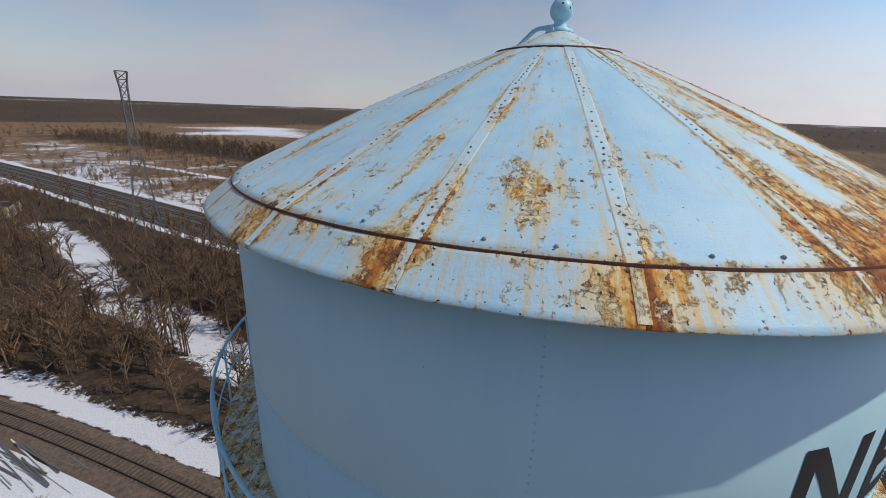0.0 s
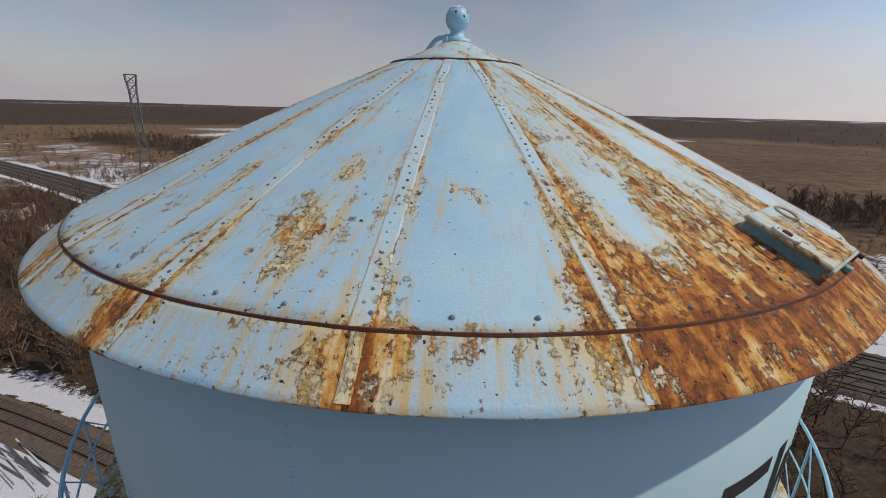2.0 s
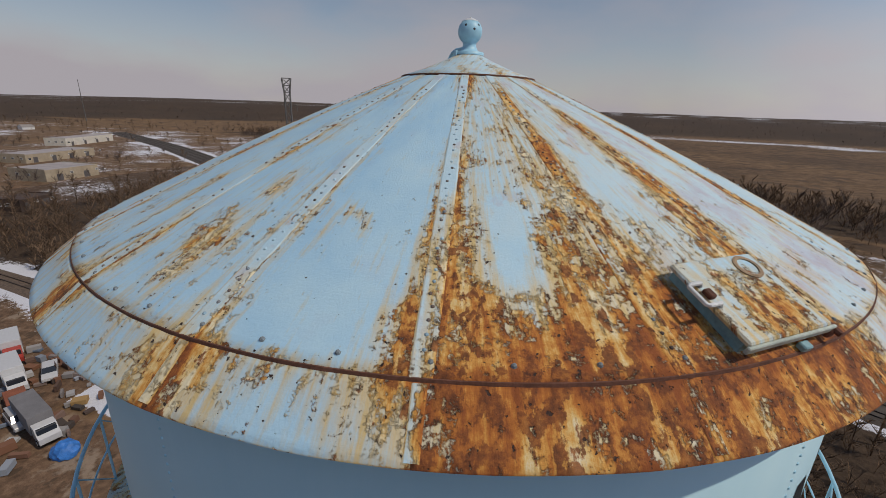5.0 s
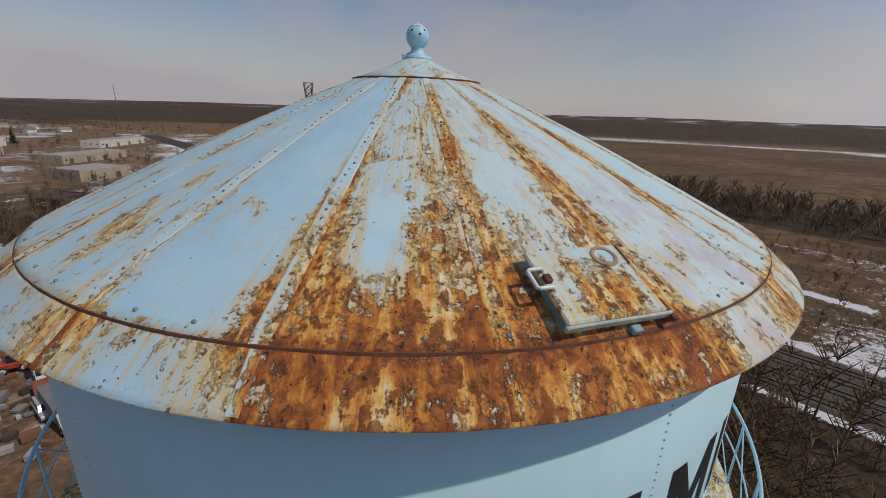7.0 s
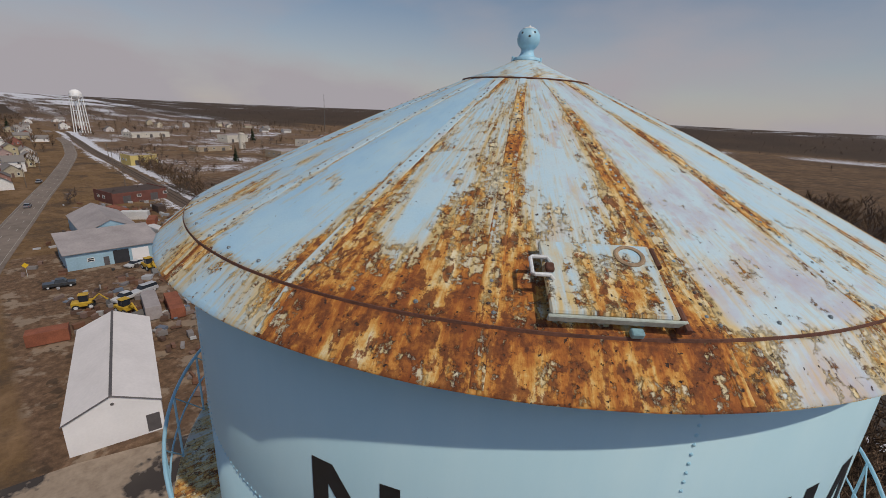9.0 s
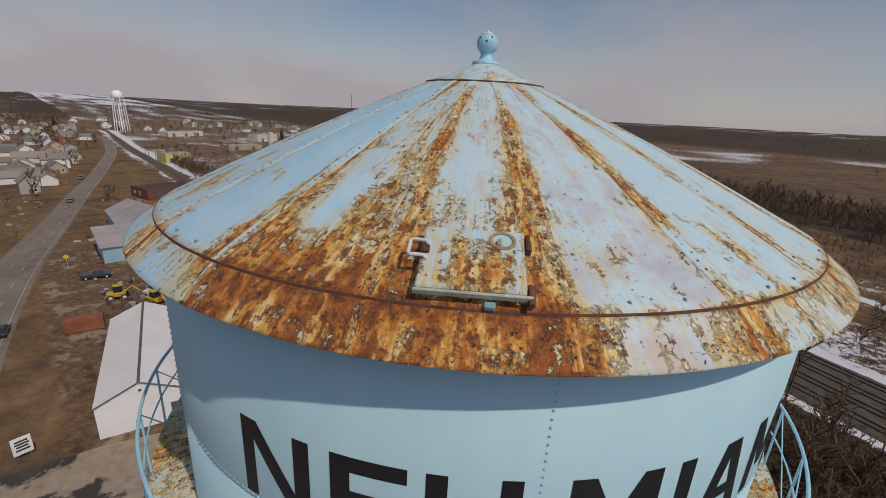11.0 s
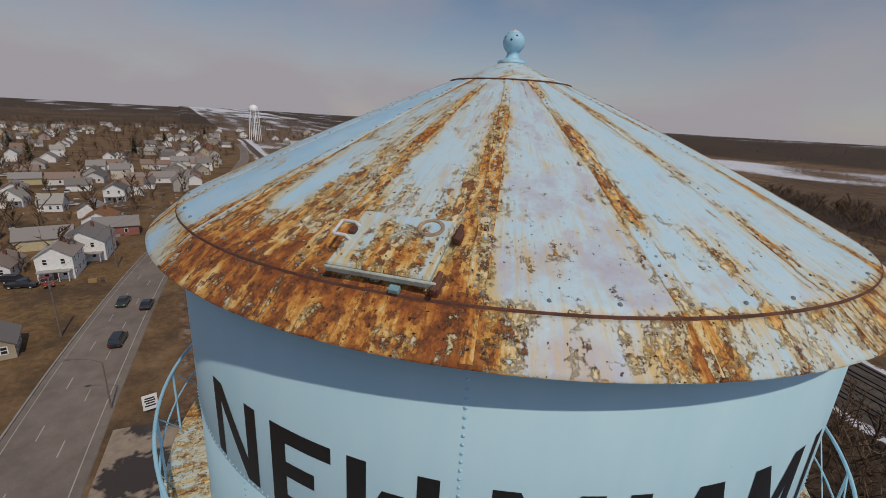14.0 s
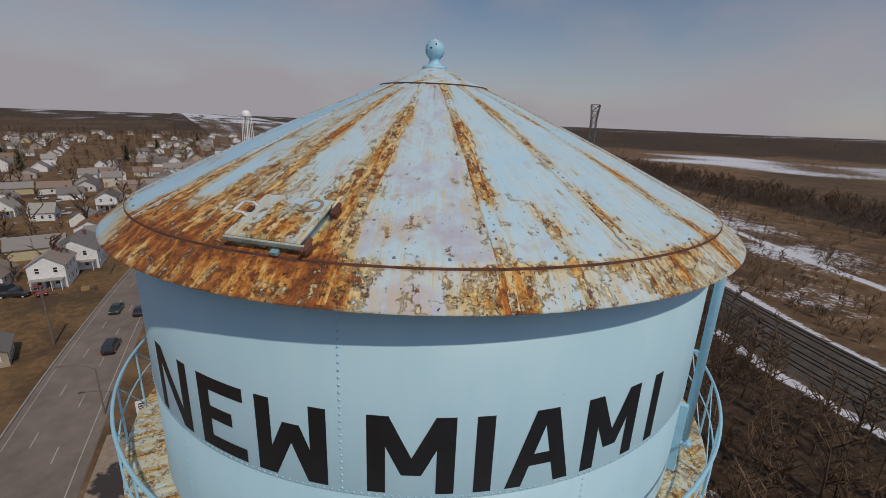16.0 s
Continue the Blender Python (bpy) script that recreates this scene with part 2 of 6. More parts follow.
def lathe(bm, prof, seg=48, a0=0.0, a1=360.0):
    """A profile of (radius, height) turned round z."""
    full = abs(a1 - a0) > 359.9
    n = seg if full else seg + 1
    cols = []
    for i in range(n):
        t = radians(a0 + (a1 - a0) * i / seg)
        cols.append([bm.verts.new((r * math.cos(t), r * math.sin(t), z)) for r, z in prof])
    for i in range(seg):
        c, d = cols[i], cols[(i + 1) % n]
        for k in range(len(prof) - 1):
            vs = [c[k], d[k], d[k + 1], c[k + 1]]
            if prof[k][0] < 1e-6:
                vs = [c[k], d[k + 1], c[k + 1]]
            elif prof[k + 1][0] < 1e-6:
                vs = [c[k], d[k], c[k + 1]]
            bm.faces.new(vs)


def studs(points, r, h):
    """Low domed rivet heads at (place, normal) pairs, as one bmesh."""
    bm = bmesh.new()
    for p, n in points:
        p, n = Vector(p), Vector(n).normalized()
        q = n.to_track_quat("Z", "Y").to_matrix()
        top = bm.verts.new(p + n * h)
        lo = [bm.verts.new(p + q @ Vector((math.cos(t) * r, math.sin(t) * r, 0))) for t in [k * math.pi / 3 for k in range(6)]]
        hi = [bm.verts.new(p + n * h * 0.7 + q @ Vector((math.cos(t) * r * 0.65, math.sin(t) * r * 0.65, 0))) for t in [k * math.pi / 3 for k in range(6)]]
        for i in range(6):
            j = (i + 1) % 6
            bm.faces.new((lo[i], lo[j], hi[j], hi[i]))
            bm.faces.new((hi[i], hi[j], top))
    return bm


def pol(r, deg, z=0.0):
    return Vector((r * math.cos(radians(deg)), r * math.sin(radians(deg)), z))


# ---- the water tower ----
BASE = 37.5                      # height of the zero level of the tank figures
R_WALL, R_RING, R_EAVE, R_CAP = 4.62, 4.61, 4.93, 0.90
Z_RING, Z_EAVE, Z_CAP = 0.747, 0.485, 2.461   # heights over the zero level
RIB0, STEP = -56.5, 18.0         # rib four, and the spacing of the ribs


def rib_angle(k):
    return RIB0 + STEP * (k - 4)


def z_roof(r):
    if r <= R_RING:
        u = (r - R_CAP) / (R_RING - R_CAP)
        return BASE + Z_CAP + (Z_RING - Z_CAP) * u + 0.045 * math.sin(math.pi * max(0.0, min(1.0, u)))
    return BASE + Z_RING + (Z_EAVE - Z_RING) * (r - R_RING) / (R_EAVE - R_RING)


# how far each panel has rusted (roof, rim) and chalked, panels counted from the rib before them
# third figures: chalking, raised on sunward panels to paint in their sunlit paleness
PANEL = {-2: (0.14, 0.22, 0.3), -1: (0.14, 0.23, 0.25), 0: (0.10, 0.21, 0.25), 1: (0.09, 0.19, 0.25), 2: (0.04, 0.22, 0.2), 3: (0.26, 0.84, 0.5), 4: (0.25, 0.80, 0.7),
         5: (0.12, 0.24, 0.78), 6: (0.11, 0.32, 0.6), 7: (0.13, 0.29, 0.6), 8: (0.15, 0.29, 0.6)}
RIBRUST = {0: 0.56, 1: 0.60, 2: 0.56, 3: 0.62, 4: 0.36, 5: 0.58, 6: 0.64, 7: 0.56, 8: 0.50}
# angle, radius, half width across, half length down, strength
SPOTS = ((-101.0, 3.95, 0.22, 0.30, 0.42), (-100.3, 3.25, 0.12, 0.24, 0.42), (-101.0, 4.3, 0.2, 0.25, 0.2), (-87.3, 3.66, 0.05, 0.26, 0.40), (-86.2, 3.46, 0.11, 0.030, 0.55), (-84.3, 3.53, 0.07, 0.035, 0.58), (-83.2, 3.63, 0.04, 0.05, 0.5),
         (-67.0, 3.75, 0.16, 0.48, -0.50), (-70.5, 4.2, 0.26, 0.5, 0.28), (-61.5, 4.2, 0.3, 0.55, 0.34), (-65.0, 4.45, 0.6, 0.16, 0.26), (-63.0, 2.2, 0.10, 0.7, 0.2), (-60.0, 3.0, 0.12, 0.5, 0.2),
         (-54.5, 3.6, 0.10, 0.9, 0.22), (-53.5, 4.3, 0.12, 0.4, 0.34), (-48.0, 3.1, 0.34, 0.45, -0.18), (-41.0, 3.5, 0.12, 1.1, 0.34), (-47.0, 4.62, 0.5, 0.06, 0.3), (-41.0, 4.45, 0.14, 0.25, 0.3),
         (-48.3, 4.74, 0.045, 0.12, -0.75), (-55.0, 2.2, 0.1, 0.5, 0.18), (-29.0, 3.0, 0.07, 0.10, 0.36), (-31.0, 4.1, 0.05, 0.30, 0.22), (-34.0, 4.2, 0.06, 0.28, 0.26),
         (-13.2, 3.93, 0.10, 0.16, 0.46), (-11.6, 4.15, 0.08, 0.14, 0.40), (-12.0, 4.35, 0.12, 0.2, 0.2), (-23.0, 4.85, 0.25, 0.12, 0.40), (-3.5, 3.1, 0.1, 0.12, 0.3), (-117.0, 3.6, 0.08, 0.6, 0.36),
         (-112.5, 4.8, 0.16, 0.3, 0.55), (-95.0, 4.8, 0.2, 0.25, 0.3), (-90.0, 4.8, 0.16, 0.25, 0.26), (-76.5, 4.4, 0.2, 0.35, 0.34), (-78.5, 4.8, 0.05, 0.2, 0.2), (-37.0, 4.8, 0.10, 0.25, 0.3),
         (-122.0, 4.3, 0.1, 0.5, 0.2), (-131.0, 4.8, 0.2, 0.3, 0.4), (3.0, 4.8, 0.4, 0.3, 0.2), (-105.0, 2.4, 0.06, 0.5, 0.2))


def rust_at(deg, r):
    k = math.floor((deg - RIB0) / STEP) + 4
    kk = (k + 6) % 20 - 6
    base, rim, chalk_sun = PANEL.get(kk, (0.2, 0.42, 0.4))
    d = rim if r > R_RING else base + (0.085 if kk in (3, 4) else 0.03) * (r - 2.6)
    for j in (k, k + 1):
        away = abs(deg - rib_angle(j)) * math.pi / 180 * r
        jj = (j + 6) % 20 - 6
        lee = 1.0 if deg > rib_angle(j) else 0.75
        reach = 0.11 if r > R_RING else 0.075
        d += lee * RIBRUST.get(jj, 0.48) * math.exp(-max(0.0, away - 0.045) / reach) * (0.7 + 0.9 * noise.noise((r * 1.3, jj * 7.1, lee)))
    if r > R_RING:
        d += 0.14 * math.exp(-(r - R_RING) / 0.12)
    for a, rr, w, l, s in SPOTS:
        x, y = (deg - a) * math.pi / 180 * r / w, (r - rr) / l
        e = x * x + y * y
        if e < 9:
            d += s * math.exp(-e)
    return d, chalk_sun


def plate(a0, a1, r0, r1, nu, nv, thick, lift=0.0):
    """A roof plate between two angles and radii, with its rust, chalking and sunlit paleness written to it."""
    bm = bmesh.new()
    uv = bm.loops.layers.uv.new("plate")
    lr, lc = bm.verts.layers.float.new("rust"), bm.verts.layers.float.new("chalk_sun")
    grid, where = [], {}
    for j in range(nv + 1):
        r = r0 + (r1 - r0) * j / nv
        row = []
        for i in range(nu + 1):
            deg = a0 + (a1 - a0) * (i / nu - 0.10 * math.sin(2 * math.pi * i / nu))
            wob = 0.006 * noise.noise((r * 1.7, deg * 0.2, 1.0))
            v = bm.verts.new(pol(r, deg, z_roof(r) + lift + wob))
            v[lr], v[lc] = rust_at(min(max(deg, a0 + 0.01), a1 - 0.01), min(max(r, r0 + 0.001), r1 - 0.001))
            where[v] = (radians(deg) * 4.0, r)
            row.append(v)
        grid.append(row)
    for j in range(nv):
        for i in range(nu):
            bm.faces.new((grid[j][i], grid[j + 1][i], grid[j + 1][i + 1], grid[j][i + 1]))
    top = list(bm.verts)
    edge = [v for v in grid[0]] + [grid[j][-1] for j in range(1, nv + 1)] + grid[-1][::-1][1:] + [grid[j][0] for j in range(nv - 1, 0, -1)]
    low = []
    for v in edge:
        w = bm.verts.new(v.co - Vector((0, 0, thick)))
        w[lr], w[lc] = v[lr] + 0.15, v[lc]
        where[w] = (where[v][0], where[v][1] + 0.01)
        low.append(w)
    n = len(edge)
    for i in range(n):
        bm.faces.new((edge[i], edge[(i + 1) % n], low[(i + 1) % n], low[i]))
    for f in bm.faces:
        f.smooth = len(f.verts) == 4
        for l in f.loops:
            l[uv].uv = where[l.vert]
    bmesh.ops.recalc_face_normals(bm, faces=bm.faces)
    return bm


tower = thing("water_tower", pose(0, 0, 0, 0, 0, -1.2), "old sky-blue steel water tower with rust-streaked conical roof", "water tower")

# roof and rim plates
for k in range(-6, 14):
    a, b = rib_angle(k), rib_angle(k + 1)
    near = -4 <= k <= 11
    part("roof_panel", plate(a, b, R_CAP - 0.03, R_RING + 0.004, 18 if near else 6, 44 if near else 14, 0.012, 0.012), ROOF, tower)
    part("rim_panel", plate(a, b, R_RING, R_EAVE, 18 if near else 6, 8 if near else 3, 0.014), ROOF, tower)


def strip(deg, r0, r1, half, lift, nv):
    """A raised batten along a rib."""
    bm = bmesh.new()
    uv = bm.loops.layers.uv.new("plate")
    lr, lc = bm.verts.layers.float.new("rust"), bm.verts.layers.float.new("chalk_sun")
    side = pol(1, deg + 90)
    prev, where = None, {}
    for j in range(nv + 1):
        r = r0 + (r1 - r0) * j / nv
        row = []
        for s, h in ((-1.0, 0.0), (-0.8, lift), (0.8, lift), (1.0, 0.0)):
            taper = half * (0.55 + 0.45 * min(1.0, r / 3.2))
            v = bm.verts.new(pol(r, deg, z_roof(r) + (0.012 if r < R_RING + 0.015 else 0.002) + h) + side * s * taper)
            n = noise.noise((r * 2.1, deg, 4.0))
            v[lr], v[lc] = rust_at(deg + (0.01 if s > 0 else -0.01), r)[0] * ((0.92 if r < R_RING else 0.72) if deg > rib_angle(3.5) else 0.40) + 0.06 + 0.35 * n + (0.2 if h == 0 else 0.0), 0.6
            where[v] = (s * taper + deg * 0.31, r)
            row.append(v)
        if prev:
            for i in range(3):
                bm.faces.new((prev[i], row[i], row[i + 1], prev[i + 1]))
        prev = row
    for f in bm.faces:
        for l in f.loops:
            l[uv].uv = where[l.vert]
    return bm


RIVETRUST = Nodes("rivet_paint", 0.7)
RIVETRUST.color(RIVETRUST.ramp(RIVETRUST.random(), ((0.0, (0.05, 0.035, 0.03)), (0.4, (0.16, 0.12, 0.10)), (0.62, (0.25, 0.38, 0.46)), (1.0, (0.42, 0.60, 0.70)))))
RIVETRUST = RIVETRUST.m
rivet_me = mesh_of(studs([((0, 0, 0), (0, 0, 1))], 0.016, 0.014), "rivet")
rivet_me.materials.append(RIVETRUST)
far_rivets = []
for k in range(-6, 14):
    deg = rib_angle(k)
    s = part("seam_strip", strip(deg, R_CAP + 0.02, R_RING + 0.01, 0.070, 0.006, 40), ROOF, tower)
    r = 1.3
    rng = random.Random(k + 50)
    while r < 4.55:
        if rng.random() < 0.8:
            p_ = pol(r, deg, z_roof(r) + 0.014) + pol(1, deg + 90) * rng.choice((-0.012, 0.0, 0.012))
            if 2 <= k <= 7:
                part("rivet", rivet_me, None, s).matrix_basis = Matrix.Translation(p_) @ pose(0, 0, 0, 0, 24, deg)
            else:
                far_rivets.append((p_, pol(0.37, deg, 0.93)))
        r += 0.088
    part("rim_strip", strip(deg, R_RING + 0.02, R_EAVE - 0.012, 0.042, 0.003, 8), ROOF, tower)

tagged(part("rivets", studs(far_rivets, 0.016, 0.014), RIVETRUST, tower), kind="stuff")

# the bead where roof meets rim, and its bolts
bm = bmesh.new()
zb = BASE + Z_RING
lathe(bm, [(R_RING + 0.003, zb + 0.006), (R_RING + 0.005, zb + 0.013), (R_RING + 0.011, zb + 0.010), (R_RING + 0.014, zb - 0.012)], 160)
part("ring_seam", bm, RUSTBEAD, tower, "dark rusted seam ring")
bolt_me = mesh_of(studs([((0, 0, 0), (0, 0, 1))], 0.019, 0.020), "bolt")
bolt_me.materials.append(plain("bolt_paint", (0.20, 0.24, 0.26), 0.5, vary=0.5, scale=30))
for k in range(-6, 14):
    for f in (0.03, 0.34, 0.67):
        deg = rib_angle(k + f)
        b = part("bolt", bolt_me, None, tower)
        b.matrix_basis = Matrix.Translation(pol(4.53, deg, z_roof(4.53) + 0.012)) @ pose(0, 0, 0, 0, 24, deg)

# cap and finial
bm = bmesh.new()
uvc = bm.loops.layers.uv.new("plate")
lr, lc = bm.verts.layers.float.new("rust"), bm.verts.layers.float.new("chalk_sun")
lathe(bm, [(0.925, BASE + 2.452), (0.925, BASE + 2.482), (0.64, BASE + 2.575), (0.34, BASE + 2.70), (0.14, BASE + 2.80), (0.0, BASE + 2.82)], 60)
for v in bm.verts:
    v[lr], v[lc] = 0.26 + 0.4 * noise.noise((v.co.x * 4, v.co.y * 4, 2.0)), 0.58
for f in bm.faces:
    f.smooth = True
    for l in f.loops:
        l[uvc].uv = (l.vert.co.x * 1.5, l.vert.co.y * 1.5)
cap = part("roof_cap", bm, ROOF, tower)
bm = bmesh.new()
lathe(bm, [(0.920, BASE + 2.452), (0.934, BASE + 2.470), (0.930, BASE + 2.484), (0.914, BASE + 2.484)], 60)
part("cap_edge", bm, RUSTBEAD, cap, "dark rusted lip")
bm = bmesh.new()
lathe(bm, [(0.20, BASE + 2.775), (0.20, BASE + 2.815), (0.13, BASE + 2.83), (0.105, BASE + 2.86), (0.09, BASE + 2.91)]
      + [(0.165 * math.sin(math.pi * (0.2 + 0.8 * i / 14)), BASE + 3.075 - 0.165 * math.cos(math.pi * (0.2 + 0.8 * i / 14))) for i in range(15)], 32)
finial = part("finial", bm, FRAMEBLUE, tower, "blue ball finial on a short stem", smooth=True)
# holes are near-black discs, the shade inside them put into the colour
for deg, z in ((-52, 3.09), (-22, 3.15), (-95, 3.14), (140, 3.10)):
    lean = math.asin((z - 3.075) / 0.165)
    part("hole", studs([(pol(0.164 * math.cos(lean), deg, BASE + 3.075 + 0.164 * math.sin(lean)), pol(math.cos(lean), deg, math.sin(lean)))], 0.018, 0.004), DARKHOLE, finial)
# pale ragged patch over the top of the ball
bm = bmesh.new()
lathe(bm, [(0.0, BASE + 3.243), (0.06, BASE + 3.232), (0.105, BASE + 3.206), (0.104, BASE + 3.20)], 20)
for v in bm.verts:
    v.co.x, v.co.y = v.co.x * (1 + 0.3 * noise.noise(v.co * 9)), v.co.y * (1 + 0.3 * noise.noise(v.co * 9 + Vector((5, 0, 0))))
part("pale_crown", bm, GALV, finial, "pale ragged patch on top of the ball")
part("finial_top", studs([((0, 0, BASE + 3.238), (0, 0, 1))], 0.018, 0.022), GALV, finial)
bm = bmesh.new()
d = 138.0
path_tube(bm, [pol(0.02, d, BASE + 2.87), pol(0.36, d, BASE + 2.87), pol(0.46, d, BASE + 2.84), pol(0.86, d, BASE + 2.55), pol(0.88, d, BASE + 2.50)], 0.036)
part("cap_arm", bm, FRAMEBLUE, tower, "blue bent pipe arm")
for s in (-1, 1):
    bm = bmesh.new()
    box(bm, (-0.012, -0.03, -0.05), (0.012, 0.03, 0.03), Matrix.Translation(pol(0.21, -42 + 90 * s, BASE + 2.80)) @ pose(0, 0, 0, 0, 0, -42 + 90 * s), 0.004)
    part("bracket", bm, FRAMEBLUE, tower)

# tank wall in courses of curved plates
COURSES = ((BASE + 0.60, BASE - 1.65, -98.8), (BASE - 1.65, BASE - 3.80, -67.0))
seam_rivets = []
wall_rivet = mesh_of(studs([((0, 0, 0), (0, 0, 1))], 0.017, 0.012), "wall_rivet")
wall_rivet.materials.append(FRAMEBLUE)
for z1, z0, first in COURSES:
    for i in range(6):
        bm = bmesh.new()
        inset = 0.0 if z1 > BASE else 0.006
        lathe(bm, [(R_WALL - inset, z0), (R_WALL - inset, z1), (R_WALL - 0.012 - inset, z1), (R_WALL - 0.012 - inset, z0), (R_WALL - inset, z0)], 150, first + 60 * i, first + 60 * i + 60)
        bmesh.ops.recalc_face_normals(bm, faces=bm.faces)
        w = part("wall_plate", bm, TANK, tower)
        for p in w.data.polygons:
            p.use_smooth = abs(p.normal.z) < 0.5
        a = first + 60 * i
        pts = []
        z = z0 + 0.06
        while z < z1 - 0.05:
            pts.append((pol(R_WALL - inset, a + 0.35, z), pol(1, a)))
            z += 0.078
        if first < -90 and i == 1:
            for p_, n_ in pts:
                part("rivet", wall_rivet, None, w).matrix_basis = Matrix.Translation(p_) @ pose(0, 0, 0, 0, 90, a)
        else:
            seam_rivets += pts
seam_rivets += [(pol(R_WALL, a * 0.95, BASE - 1.625), pol(1, a * 0.95)) for a in range(379)]
tagged(part("seam_rivets", studs(seam_rivets, 0.014, 0.011), FRAMEBLUE, tower), kind="stuff")
bm = bmesh.new()
lathe(bm, [(R_WALL - 0.006, BASE - 3.8), (R_WALL - 0.15, BASE - 4.6), (3.9, BASE - 5.6), (2.6, BASE - 6.3), (0.0, BASE - 6.6)], 48)
part("tank_bottom", bm, TANK, tower, smooth=True)

# lettering, strokes given in degrees round the tank and heights
TOP, BOT = BASE - 0.70, BASE - 1.585


def letter(name, strokes):
    bm = bmesh.new()
    for q in strokes:
        n, m = 10, 6
        g = [[None] * (n + 1) for _ in range(m + 1)]
        for j in range(m + 1):
            for i in range(n + 1):
                u, v = i / n, j / m
                a = (q[0][0] * (1 - u) + q[1][0] * u) * (1 - v) + (q[3][0] * (1 - u) + q[2][0] * u) * v
                z = (q[0][1] * (1 - u) + q[1][1] * u) * (1 - v) + (q[3][1] * (1 - u) + q[2][1] * u) * v
                g[j][i] = bm.verts.new(pol(R_WALL + 0.004, a, z))
        for j in range(m):
            for i in range(n):
                bm.faces.new((g[j][i], g[j + 1][i], g[j + 1][i + 1], g[j][i + 1]))
    bmesh.ops.recalc_face_normals(bm, faces=bm.faces)
    part(name, bm, LETTER, tower, "black painted letter")


def up(a, w, b=BOT, t=TOP):
    return ((a, b), (a + w, b), (a + w, t), (a, t))


def bar(a, b, z0, z1):
    return ((a, z0), (b, z0), (b, z1), (a, z1))


def slant(a0, z0, a1, z1, w):
    return ((a0, z0), (a0 + w, z0), (a1 + w, z1), (a1, z1))


letter("letter_n", [up(-72.9, 2.0), up(-65.0, 2.1), slant(-65.3, BOT, -72.7, TOP, 2.4)])
letter("letter_e", [up(-60.3, 2.3), bar(-60.1, -51.8, BOT, BOT + 0.16), bar(-60.1, -51.8, TOP - 0.16, TOP), bar(-60.1, -54.0, BOT + 0.37, BOT + 0.53)])
letter("letter_w", [up(-49.9, 2.2), up(-42.4, 2.2), slant(-49.5, BOT, -46.0, TOP - 0.24, 2.3), slant(-42.8, BOT, -46.0, TOP - 0.24, 2.3)])
letter("letter_m", [up(-35.3, 2.2), up(-27.0, 2.2), slant(-31.2, BOT + 0.22, -35.1, TOP, 2.4), slant(-31.2, BOT + 0.22, -27.2, TOP, 2.4)])
letter("letter_i", [up(-22.4, 2.2)])
letter("letter_a", [slant(-18.4, BOT, -15.0, TOP, 2.1), slant(-11.7, BOT, -14.1, TOP, 2.1), bar(-16.7, -11.5, BOT + 0.24, BOT + 0.38)])
letter("letter_m", [up(-7.6, 2.1), up(-0.2, 2.1), slant(-4.0, BOT + 0.22, -7.4, TOP, 2.2), slant(-4.0, BOT + 0.22, -0.4, TOP, 2.2)])
letter("letter_i", [up(5.2, 2.1)])

# hatch on the roof
HA, HR = -47.0, 4.27
slope = math.degrees(math.atan(0.45))
hm = Matrix.Translation(pol(HR, HA, z_roof(HR) + 0.012)) @ pose(0, 0, 0, 0, 0, HA + 90) @ pose(0, 0, 0, slope, 0, 0)
# local axes: x along the ring, y up the slope, z out of the roof
hatch = part("hatch", bmesh.new(), None, tower, "rusted blue roof hatch")
hatch.matrix_basis = hm
bm = bmesh.new()
box(bm, (-0.35, -0.29, -0.03), (0.35, 0.30, 0.075), bevel=0.006)
part("curb", bm, HATCHSIDE, hatch)


def rust_block(lo, hi, base, chalk_sun, hot, cut=14):
    bm = bmesh.new()
    uv = bm.loops.layers.uv.new("plate")
    lr, lc = bm.verts.layers.float.new("rust"), bm.verts.layers.float.new("chalk_sun")
    box(bm, lo, hi, bevel=0.012)
    bmesh.ops.subdivide_edges(bm, edges=[e for e in bm.edges if e.calc_length() > 0.2], cuts=cut, use_grid_fill=True)
    for v in bm.verts:
        d = base
        for x, y, w, l, s in hot:
            e = ((v.co.x - x) / w) ** 2 + ((v.co.y - y) / l) ** 2
            d += s * math.exp(-e)
        v[lr], v[lc] = d, chalk_sun
    for f in bm.faces:
        for l in f.loops:
            l[uv].uv = (l.vert.co.x + 7.3, -l.vert.co.y + l.vert.co.z + 2.1)
    return bm


part("lid", rust_block((-0.385, -0.325, 0.075), (0.385, 0.325, 0.115), 0.32, 0.42, ((0.05, -0.17, 0.24, 0.20, 0.40), (0.14, 0.02, 0.09, 0.2, 0.2), (-0.36, -0.1, 0.04, 0.3, 0.2), (-0.15, 0.12, 0.08, 0.12, 0.16), (0.1, 0.26, 0.3, 0.06, -0.15))), ROOF, hatch)
bm = bmesh.new()
path_tube(bm, [(-0.33, 0.11, 0.11), (-0.36, 0.11, 0.15), (-0.455, 0.11, 0.15), (-0.47, 0.10, 0.148), (-0.47, -0.045, 0.148), (-0.455, -0.055, 0.15), (-0.36, -0.055, 0.15), (-0.33, -0.055, 0.11)], 0.014, 8)
part("handle", bm, GALV, hatch, "bent white metal handle")
bm = bmesh.new()
box(bm, (-0.375, 0.0, 0.112), (-0.32, 0.07, 0.15), bevel=0.008)
part("latch", bm, RUSTBEAD, hatch)
bm = bmesh.new()
lathe(bm, [(0.075, 0.112), (0.075, 0.124), (0.092, 0.128), (0.104, 0.122), (0.104, 0.112)], 26)
bmesh.ops.translate(bm, verts=bm.verts, vec=(0.22, 0.20, 0))
